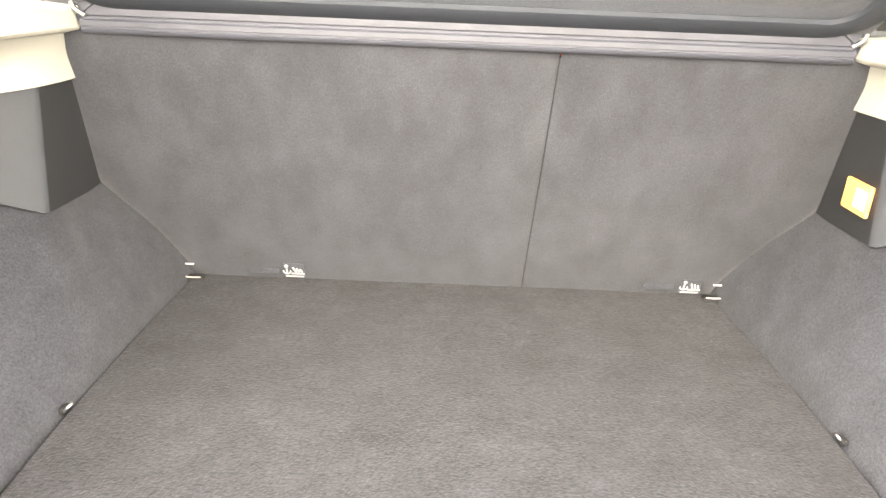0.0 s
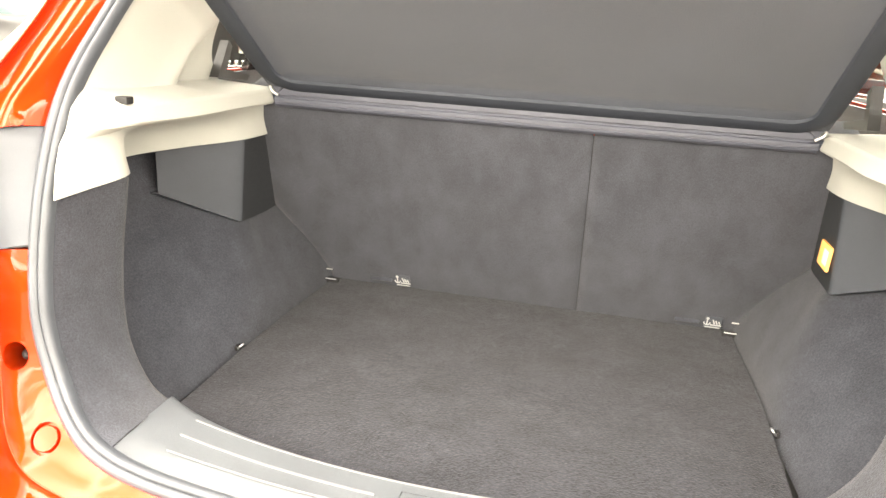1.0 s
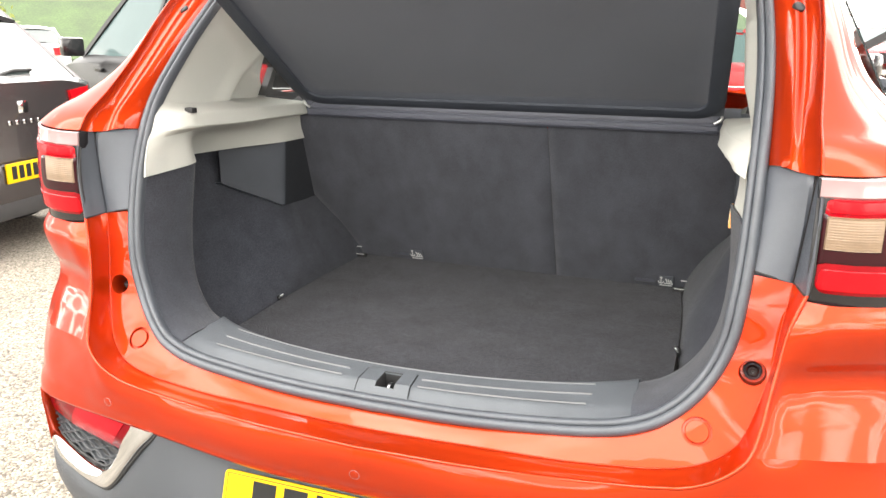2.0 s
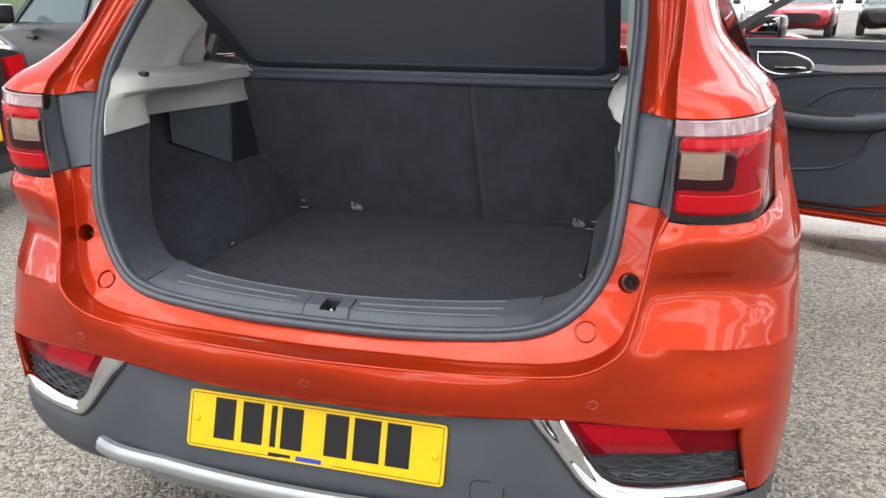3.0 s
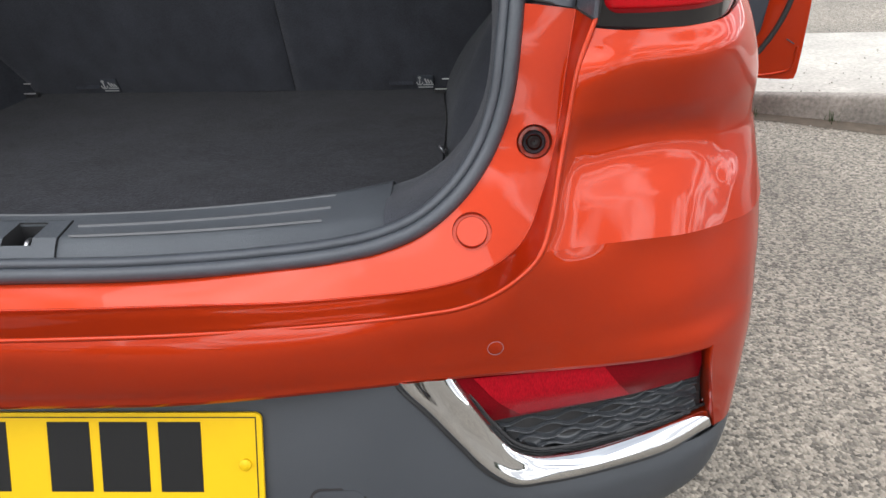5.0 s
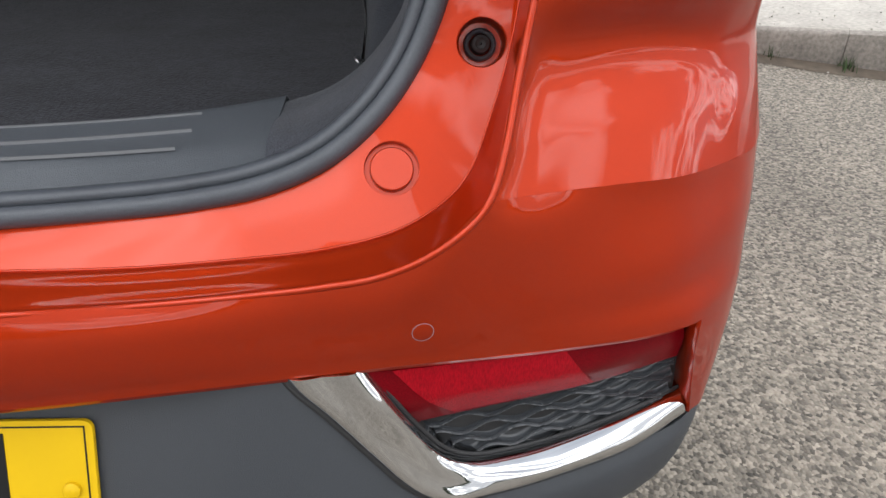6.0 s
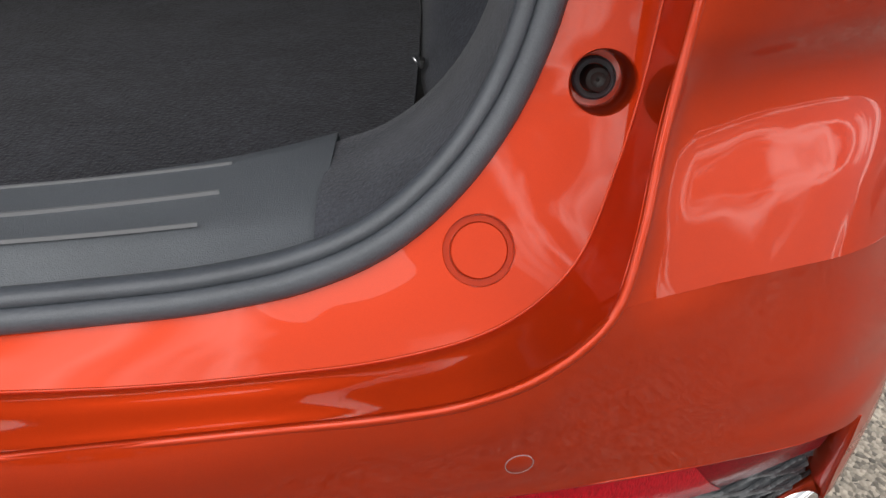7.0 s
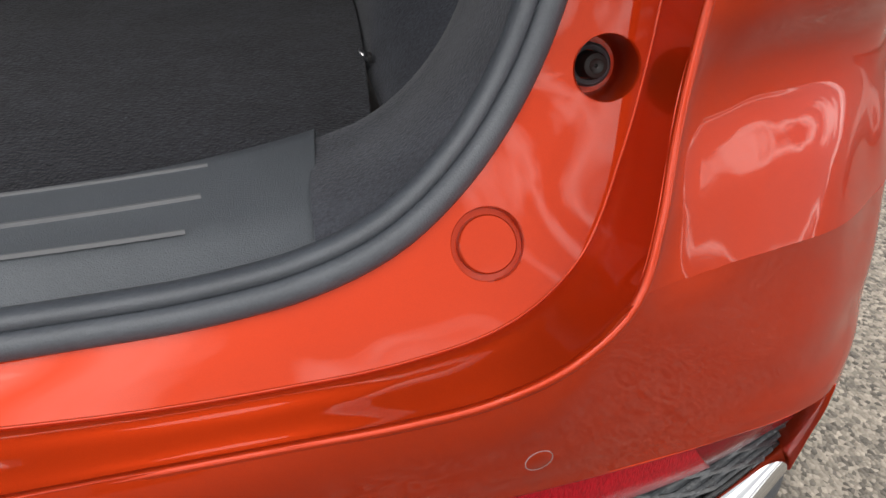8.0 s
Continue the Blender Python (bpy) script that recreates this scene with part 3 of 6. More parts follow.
def quarter(side):
    s = side
    # face under the ridge, to the lamp cluster
    top = [(0, .204, .711), (.2, .2185, .7085), (.347, .2375, .709), (.4348, .2416, .717), (.479, .2448, .7245), (.5195, .2472, .745), (.5525, .260, .7735), (.65, .304, .767), (.72, .338, .760), (.765, .375, .754), (.79, .405, .751), (.825, .46, .75), (.862, .56, .75), (.887, .70, .75), (.898, .80, .75)]
    m1 = [(0, .2005, .700), (.2, .2145, .6975), (.347, .2335, .699), (.4348, .2395, .706), (.479, .2425, .7115), (.5195, .2455, .732), (.5525, .2585, .7615), (.65, .3025, .755), (.72, .3365, .748), (.766, .373, .742), (.791, .403, .739), (.826, .459, .738), (.863, .56, .738), (.888, .70, .738), (.899, .80, .738)]
    m2 = [(0, .202, .665), (.2, .210, .665), (.347, .230, .668), (.435, .240, .672), (.479, .244, .676), (.519, .249, .684), (.552, .257, .694), (.65, .290, .69), (.72, .320, .69), (.766, .355, .69), (.794, .392, .69), (.830, .452, .69), (.868, .555, .69), (.892, .70, .69), (.902, .78, .69)]
    low = [(0, .212, .626), (.2, .218, .627), (.347, .234, .632), (.435, .243, .637), (.479, .248, .639), (.519, .254, .639), (.552, .261, .637), (.65, .285, .631), (.72, .307, .627), (.760, .331, .622), (.796, .378, .617), (.836, .45, .612), (.872, .555, .61), (.894, .69, .61), (.902, .745, .61)]
    first = [top, m1, m2, low]
    top, m1, m2, low = [r[:7] + [tuple(np.array(r[6]) * .86 + np.array(r[7]) * .14)] + r[7:] for r in first]
    top[7] = (.566, .2685, .7725)
    m3 = [(x * .45 + a * .55, y * .55 + b * .45, z * .45 + c * .55) for (x, y, z), (a, b, c) in zip(m2, low)]
    m4 = [(x * .2 + a * .8, y * .12 + b * .88, z * .2 + c * .8) for (x, y, z), (a, b, c) in zip(m2, low)]
    c3 = [(x + .010 * k / 9, y + .004, z - .076) for k, (x, y, z) in enumerate(low[:10])] + [(.772, .346, .546), (.797, .377, .542), (.836, .45, .54), (.870, .555, .54), (.890, .66, .54), (.896, .71, .54)]
    c4 = [(x + .018 * k / 9, y + .012, z - .142) for k, (x, y, z) in enumerate(low[:10])] + [(.784, .366, .480), (.801, .386, .478), (.833, .45, .474), (.864, .555, .47), (.880, .64, .47), (.886, .68, .47)]
    g, iu, iv = net([fuller(r) for r in (top, m1, m2, m3, m4, low, c3, c4)], .012, .006)
    FACES[s] = mir(g[:iv[5] + 1], s)
    cu, cv = iu[10], iv[5]
    nv, nu = g.shape[:2]
    quads = [q for q in grid_faces(nv, nu) if not (q[0] // nu >= cv and min(k % nu for k in q) < cu)]
    skin = mesh_ob("bumper_skin", mir(g, s).reshape(-1, 3), quads, PAINT, car, "glossy orange rear bumper skin")
    bm = bmesh.new()
    bm.from_mesh(skin.data)
    bmesh.ops.delete(bm, geom=[v for v in bm.verts if not v.link_faces], context="VERTS")
    bm.to_mesh(skin.data)
    bm.free()
    thicken(skin, .0025, (0, -1, 0))
    edge = g[cv:, cu]
    turn = np.stack([edge + (.0015, -.0002, 0), edge + (-.0012, .0025, 0), edge + (-.004, .012, 0), edge + (-.004, .034, 0)])
    sheet("corner_return", mir(turn, s), PAINT, car, "", .0015, (-s, 0, 0), angle=80)
    low0 = first[3]
    lip = [(0, .226, .618), (.2, .230, .619), (.347, .243, .626), (.435, .252, .631), (.479, .257, .633), (.519, .263, .633), (.552, .270, .631), (.65, .297, .625), (.72, .321, .620), (.757, .343, .614)]
    sheet("bumper_lip", mir(loft([low0[:10], [(x, y + .004, z - .006) for x, y, z in low0[:10]], lip], 60, 8), s), PAINT, car, "", 0.002, (0, -1, -1))
    # shoulder under the tail lamp
    r0 = [(.5525, .260, .7735), (.566, .2685, .7725), (.60, .284, .770), (.65, .304, .767), (.72, .338, .760), (.765, .375, .754), (.79, .405, .751), (.825, .46, .75), (.862, .56, .75), (.887, .70, .75), (.898, .80, .75)]
    r1 = [(.5612, .2740, .803), (.5735, .287, .803), (.605, .302, .803), (.652, .3235, .803), (.72, .3575, .798), (.760, .388, .791), (.777, .403, .79), (.812, .462, .79), (.852, .562, .79), (.884, .70, .79), (.895, .81, .79)]
    r2 = [(.568, .289, .833), (.578, .304, .835), (.608, .319, .835), (.654, .341, .835), (.72, .3755, .831), (.757, .399, .824), (.771, .413, .822), (.803, .466, .822), (.845, .565, .822), (.881, .70, .822), (.892, .82, .822)]
    r2b = [(.571, .297, .850), (.582, .311, .851), (.609, .323, .851), (.654, .345, .851), (.72, .3795, .847), (.756, .403, .841), (.768, .416, .840), (.799, .468, .840), (.840, .567, .840), (.879, .70, .840), (.890, .82, .840)]
    r3 = [(.580, .3135, .900), (.589, .3165, .90), (.612, .321, .90), (.652, .337, .90), (.72, .367, .90), (.757, .396, .90), (.777, .419, .90), (.802, .470, .90), (.836, .573, .90), (.871, .70, .90), (.883, .82, .90)]
    r4 = [(.588, .323, .944), (.597, .3215, .944), (.618, .319, .944), (.652, .328, .945), (.72, .352, .947), (.757, .386, .95), (.775, .415, .95), (.802, .472, .955), (.832, .58, .96), (.857, .70, .96), (.870, .82, .96)]
    r5 = [(.603, .343, .974), (.612, .342, .973), (.63, .340, .972), (.66, .345, .972), (.72, .368, .974), (.748, .395, .978), (.768, .430, .985), (.788, .49, .995), (.814, .585, 1.01), (.838, .70, 1.02), (.853, .82, 1.02)]
    def raised(row, dy, dz):
        w = [min(1, max(0, (x - .562) / .036)) * min(1, max(0, (.80 - x) / .05)) for x, _, _ in row]
        return [(x, y + dy * k, z + dz * k) for (x, y, z), k in zip(row, w)]

    r1, r2, r2b = raised(r1, .0020, 0), raised(r2, .0085, .009), raised(r2b, .0085, .010)
    g = mir(net([fuller(r) for r in (r0, r1, r2, r2b, r3)] + [r4, r5], .010, .004)[0], s)
    sheet("rear_wing", g, PAINT, car, "orange rear wing under the tail lamp", 0.003, (s, -1, 0))
    # wing beside and above the lamp
    w0 = [(.788, .49, .995), (.814, .585, 1.01), (.838, .70, 1.02), (.853, .82, 1.02)]
    w1 = [(.778, .50, 1.06), (.802, .585, 1.07), (.826, .70, 1.08), (.841, .82, 1.08)]
    w2 = [(.768, .508, 1.156), (.782, .585, 1.157), (.801, .70, 1.157), (.815, .82, 1.155)]
    sheet("rear_wing", mir(loft([w0, w1, w2], 14, 12), s), PAINT, car, "", 0.003, (s, 0, 0))
    e0 = [(.600, .345, 1.143), (.65, .346, 1.144), (.695, .356, 1.148), (.728, .382, 1.153), (.752, .44, 1.157), (.768, .508, 1.158), (.782, .585, 1.157), (.801, .70, 1.157), (.815, .82, 1.155)]
    e1 = [(.600, .362, 1.165), (.65, .366, 1.165), (.692, .380, 1.168), (.723, .408, 1.170), (.744, .46, 1.172), (.757, .525, 1.174), (.768, .60, 1.176), (.783, .71, 1.178), (.795, .82, 1.178)]
    e2 = [(.600, .412, 1.20), (.642, .420, 1.198), (.68, .440, 1.198), (.706, .475, 1.20), (.721, .52, 1.203), (.730, .57, 1.206), (.739, .64, 1.208), (.750, .73, 1.21), (.759, .82, 1.21)]
    e3 = [(.604, .480, 1.25), (.630, .492, 1.25), (.654, .515, 1.25), (.671, .55, 1.253), (.680, .59, 1.256), (.687, .64, 1.26), (.693, .70, 1.262), (.698, .76, 1.263), (.703, .82, 1.264)]
    e4 = [(.606, .585, 1.345), (.621, .60, 1.345), (.635, .62, 1.346), (.645, .65, 1.348), (.652, .68, 1.35), (.657, .71, 1.35), (.662, .745, 1.35), (.667, .78, 1.35), (.671, .82, 1.35)]
    e5 = [(.592, .72, 1.47), (.602, .73, 1.47), (.612, .745, 1.47), (.62, .76, 1.47), (.626, .775, 1.47), (.630, .79, 1.47), (.634, .80, 1.47), (.638, .81, 1.47), (.642, .82, 1.47)]
    g = mir(loft([e0, e1, e2, e3, e4, e5], 44, 44), s)
    sheet("rear_pillar", g, PAINT, car, "orange rear pillar above the tail lamp", 0.003, (s, -1, 0))
    # painted channel between the seal and the pillar
    seal = seal_at(1.138, 1.485, 30)
    edge = spl([(.600, .345, 1.143), (.600, .362, 1.165), (.600, .412, 1.20), (.604, .480, 1.25), (.606, .585, 1.345), (.592, .72, 1.47)], 30)
    rows = [spl(np.array([seal[i], seal[i] * .70 + edge[i] * .30 + (0, -.004, .002), seal[i] * .50 + edge[i] * .50 + (0, -.001, .000), seal[i] * .40 + edge[i] * .60 + (0, .007, -.002), seal[i] * .16 + edge[i] * .84 + (0, .012, -.004), seal[i] * .02 + edge[i] * .98 + (.001, .006, -.002), edge[i]]), 26) for i in range(30)]
    sheet("pillar_channel", mir(np.stack(rows, axis=1), s), PAINT, car, "orange drip channel beside the boot seal", 0.002, (0, -1, 0.5))
    tube("pillar_fold", mir(edge + (.0005, -.0006, .0004), s), .0022, PAINT, car, "")
    lathe("flange_plug", [(.0085, -.002), (.0082, .0012), (.006, .0020), (0, .0022)], facing(Vector((.562 * s, .4035, 1.150)), Vector((-.63 * s, -.66, .42))), PAINT, car, "small round plug", 20)
    lathe("strut_foot", [(.010, -.004), (.0095, .003), (.007, .005), (0, .0055)], facing(Vector((.573 * s, .625, 1.362)), Vector((.37 * s, -.6, .71))), BLACK, car, "dark foot of the tailgate strut", 20)
    # grey plastic cover beside the lamp: an inner panel, a seam and a flank towards the lamp
    a = seal_at(0.997, 1.138, 18)
    b = spl([(.5895, .3776, .988), (.595, .376, 1.06), (.600, .376, 1.137)], 18)
    e = spl([(.5995, .335, .984), (.6015, .3335, 1.05), (.6015, .340, 1.137)], 18)
    back = np.zeros((18, 3))
    back[-1], back[-2] = (0, .005, .003), (0, .001, .0005)
    inner = [spl(np.array([a[i], a[i] * .7 + b[i] * .3 + (0, -.0035, 0), a[i] * .35 + b[i] * .65 + (0, -.0045, 0), b[i] * .96 + a[i] * .04 + (0, -.002, 0), b[i] + (-.0008, .001, 0), b[i] + (-.0008, .012, 0)]) + back[i], 15) for i in range(18)]
    cover = sheet("pillar_cover", mir(np.stack(inner, axis=1), s), PLASTIC, car, "matt grey plastic cover beside the lamp", 0.003, (0, -1, 0))
    outer = [spl(np.array([b[i] + (.0012, .012, 0), b[i] + (.0008, .0005, 0), b[i] * .94 + e[i] * .06 + (.0008, -.0012, 0), b[i] * .5 + e[i] * .5 + (.001, -.0018, 0), b[i] * .1 + e[i] * .9 + (.0006, -.0008, 0), e[i] + (.0018, -.0008, 0), e[i] + (.006, .004, 0)]) + back[i], 18) for i in range(18)]
    sheet("cover_flank", mir(np.stack(outer, axis=1), s), PLASTIC, cover, "", 0.003, (-s, -1, 0))
    tube("cover_seam", mir(b + (0, .002, 0), s), .0011, PAINT_DARK_GAP, cover, "")
    tube("panel_gap", mir(spl([a[0], (a[0] + b[0]) / 2 + (0, -.004, .0005), b[0], (b[0] + e[0]) / 2, e[0]], 16), s), .0013, PAINT_DARK_GAP, car, "")


for s in (1, -1):
    quarter(s)


# ---- tail lamps ----
LAMP_LOW = [(.604, .347, .972), (.655, .347, .972), (.70, .357, .973), (.733, .380, .976), (.760, .424, .983), (.783, .49, .992)]
LAMP_MID = [(.603, .338, 1.05), (.655, .338, 1.05), (.70, .347, 1.05), (.732, .371, 1.052), (.756, .418, 1.055), (.774, .49, 1.06)]
LAMP_TOP = [(.600, .343, 1.140), (.65, .344, 1.141), (.695, .354, 1.145), (.727, .379, 1.15), (.751, .437, 1.155), (.766, .504, 1.157)]


def lamp_patch(x0, x1, z0, z1, lift, nu=14, nv=8, edge=0.004):
    """A raised piece of the lamp's surface between two x and two heights, with rounded sides."""
    g = loft([LAMP_LOW, LAMP_MID, LAMP_TOP], 90, 40)
    out = np.zeros((nv, nu, 3))
    for j in range(nv):
        z = z0 + (z1 - z0) * j / (nv - 1)
        for i in range(nu):
            x = x0 + (x1 - x0) * i / (nu - 1)
            row = g[int(np.argmin(abs(g[:, 0, 2] - z)))]
            k = np.interp(x, row[:, 0], np.arange(len(row)))
            a, f = int(min(k, len(row) - 2)), k - int(min(k, len(row) - 2))
            p = row[a] * (1 - f) + row[a + 1] * f
            rim = i in (0, nu - 1) or j in (0, nv - 1)
            d = np.array((0.35, -1, 0)) if x > .70 else np.array((0.1, -1, 0))
            out[j, i] = (p[0], p[1], z + (p[2] - row[0, 2])) + d * (lift * (0.2 if rim else 1.0))
    return out


def rounded(g2, r_share):
    """Pulls the corners of a patch's parameter square in to quarter circles."""
    out = []
    for u, v in g2:
        ru, rv = r_share
        a, b = (abs(u) - (1 - ru)) / ru, (abs(v) - (1 - rv)) / rv
        if a > 0 and b > 0:
            k = max(a, b) / math.hypot(a, b)
            u, v = math.copysign(1 - ru + ru * a * k, u), math.copysign(1 - rv + rv * b * k, v)
        out.append((u, v))
    return out


def lamp_plate(x0, x1, z0, z1, lift, r, left_square=False, nu=40, nv=24):
    """A plate on the lamp's surface with rounded corners and a rolled rim."""
    g = loft([LAMP_LOW, LAMP_MID, LAMP_TOP], 90, 40)
    out = np.zeros((nv, nu, 3))
    w, h = (x1 - x0) / 2, (z1 - z0) / 2
    for j in range(nv):
        for i in range(nu):
            u, v = -1 + 2 * i / (nu - 1), -1 + 2 * j / (nv - 1)
            if not (left_square and u < 0):
                u, v = rounded([(u, v)], (min(1, r / w), min(1, r / h)))[0]
            x, z = (x0 + x1) / 2 + u * w, (z0 + z1) / 2 + v * h
            k = (z - .972) / .168
            z += (1 - k) * np.interp(x, [.655, .70, .733, .76, .783], [0, .001, .004, .011, .020]) + k * np.interp(x, [.65, .695, .727, .751, .766], [.001, .005, .010, .015, .017])
            col = np.array([[np.interp(x, row[:, 0], row[:, c]) for c in range(3)] for row in g[::3]])
            y = np.interp(z, col[:, 2], col[:, 1])
            rim = min(min(i, nu - 1 - i), min(j, nv - 1 - j))
            d = np.array((0.35, -1, 0)) if x > .70 else np.array((0.1, -1, 0))
            out[j, i] = np.array((x, y, z)) + d * lift * (0.15, .75, 1.0)[min(rim, 2)]
    return out


def tail_lamp(side):
    s = side
    g = mir(loft([LAMP_LOW, LAMP_MID, LAMP_TOP], 40, 24), s)
    lamp = sheet("tail_lamp", g, BLACK_GLOSS, car, "red tail lamp with a clear reversing lens", 0.02, (0, -1, 0))
    crown = loft([LAMP_LOW, LAMP_MID, LAMP_TOP], 60, 80)[67:]
    lift = np.ones(crown.shape[:2]) * .0036
    lift[0] = .0008
    lift[-1] = .0012
    sheet("top_cover", mir(crown + lift[:, :, None] * np.array((.2, -1, .1)), s), SMOKE_LENS, lamp, "smoked clear upper lens", 0.004, (0, -1, 0))
    sheet("red_lens", mir(lamp_plate(.610, .760, .987, 1.115, .0040, .016), s), DEEP_RED_LENS, lamp, "deep red lens round the inset", 0.004, (0, -1, 0))
    sheet("light_bar", mir(lamp_plate(.611, .752, 1.0955, 1.1125, .0052, .006), s), RED_LENS, lamp, "bright red light bar", 0.003, (0, -1, 0))
    sheet("light_bar", mir(lamp_plate(.611, .750, .9905, 1.0235, .0052, .009), s), RED_LENS, lamp, "bright red light bar", 0.003, (0, -1, 0))
    sheet("dark_inset", mir(lamp_plate(.6085, .702, 1.0265, 1.0945, .0050, .016, True), s), DARK_RED_LENS, lamp, "dark red inset", 0.003, (0, -1, 0))
    lens = lamp_plate(.6115, .681, 1.047, 1.0925, .0064, .003, False, 57, 41)
    for j in range(1, 40):
        lens[j, 1:-1, 1] -= 0.0005 * np.sin(np.pi * j / 3) ** 2
    for i in range(1, 56):
        lens[1:-1, i, 1] -= 0.00008 * np.sin(np.pi * i / 4) ** 2
    sheet("reversing_lens", mir(lens, s), CLEAR_LENS, lamp, "clear ribbed reversing lens", 0.004, (0, -1, 0), angle=80)
    sheet("lamp_surround", mir(lamp_patch(.5995, .6025, .976, 1.114, .004, 4), s), BLACK, lamp, "", 0.004, (0, -1, 0))


for s in (1, -1):
    tail_lamp(s)


# ---- reflector, mesh insert and chrome trim ----
def cluster(side):
    s = side
    pocket = loft([[(.44, .272, .632), (.55, .285, .632), (.66, .313, .625), (.76, .362, .612)], [(.46, .275, .575), (.56, .292, .57), (.67, .325, .565), (.765, .368, .56)], [(.52, .272, .505), (.58, .296, .505), (.68, .335, .497), (.775, .378, .492)]], 20, 10)
    sheet("lamp_pocket", mir(pocket, s), BLACK, car, "black recess in the bumper", 0.004, (0, -1, 0))
    top = [(.468, .254, .630), (.56, .272, .628), (.66, .299, .622), (.752, .345, .611)]
    low = [(.503, .272, .560), (.57, .288, .563), (.66, .312, .565), (.757, .351, .566)]
    mid = [(.483, .256, .596), (.565, .273, .596), (.66, .300, .596), (.756, .345, .594)]
    g = loft([top, mid, low], 40, 12)
    refl = sheet("reflector", mir(g, s), RED_PANEL, car, "red bumper reflector", 0.006, (0, -1, 0))
    lean = np.linspace(-.012, .012, 11)[:, None]
    g2 = g[:11, 4:24] + (0, -.0012, 0)
    g2[:, :, 0] += lean
    g2[:, :, 1] += lean * .23
    sheet("reflex_panel", mir(g2, s), RED_REFLECTOR, refl, "bright red reflex panel", 0.0008, (0, -1, 0))
    # wavy mesh
    a = [(.508, .282, .557), (.57, .296, .560), (.66, .318, .562), (.757, .356, .563)]
    b = [(.566, .281, .503), (.60, .295, .500), (.68, .329, .496), (.766, .369, .495)]
    nu, nv = 150, 84
    g = loft([a, b], nu, nv, True)
    for v in range(nv):
        for u in range(nu):
            p = g[v, u]
            rise_here = 0.0
            for k in range(-1, 7):
                zk = .5015 + .0122 * k + (-1) ** k * .0034 * math.cos(p[0] * 2 * math.pi / .050)
                rise_here = max(rise_here, math.exp(-((p[2] - zk) / .0021) ** 2))
            g[v, u, 1] -= 0.0085 * rise_here - 0.005
    sheet("mesh_insert", mir(g, s), MESH_PLASTIC, car, "dark insert with a wavy relief", 0.003, (0, -1, 0), angle=80)
    # chrome bracket
    outer = [(.406, .2425, .635), (.414, .2405, .624), (.434, .2380, .604), (.472, .236, .558), (.508, .237, .515), (.53, .242, .497), (.575, .261, .484), (.65, .292, .476), (.73, .332, .470), (.792, .379, .468)]
    inner = [(.4645, .2515, .636), (.471, .2500, .624), (.483, .2492, .605), (.510, .256, .560), (.537, .262, .528), (.555, .268, .517), (.59, .281, .509), (.655, .306, .505), (.72, .336, .504), (.780, .370, .503)]
    o, i = spl(outer, 50), spl(inner, 50)
    rows = []
    for k in range(50):
        w = min(1, max(0, (k - 18) / 12))
        edge, crown = np.array((0, -.0035 - .003 * w, 0)), np.array((0, -.0050 - .007 * w, 0))
        a, b = .92 - .10 * w, .06 + .12 * w
        rows.append(spl(np.array([o[k] + (0, .012, 0), o[k], o[k] * a + i[k] * (1 - a) + edge, o[k] * .5 + i[k] * .5 + crown, o[k] * b + i[k] * (1 - b) + edge, i[k] + (0, .003, 0), i[k] + (0, .020, 0)]), 20))
    sheet("chrome_trim", mir(np.stack(rows, axis=1), s), CHROME, car, "chrome bracket under the reflector", 0.002, (0, -1, 0))
    tube("trim_gap", mir(i + (.0005, .008, .002), s), .0018, BLACK, car, "")
    tube("trim_gap", mir(o + (-.002, .004, -.003), s), .003, BLACK, car, "dark gap under the chrome")


for s in (1, -1):
    cluster(s)


# ---- grey lower bumper ----
LOWER = {}


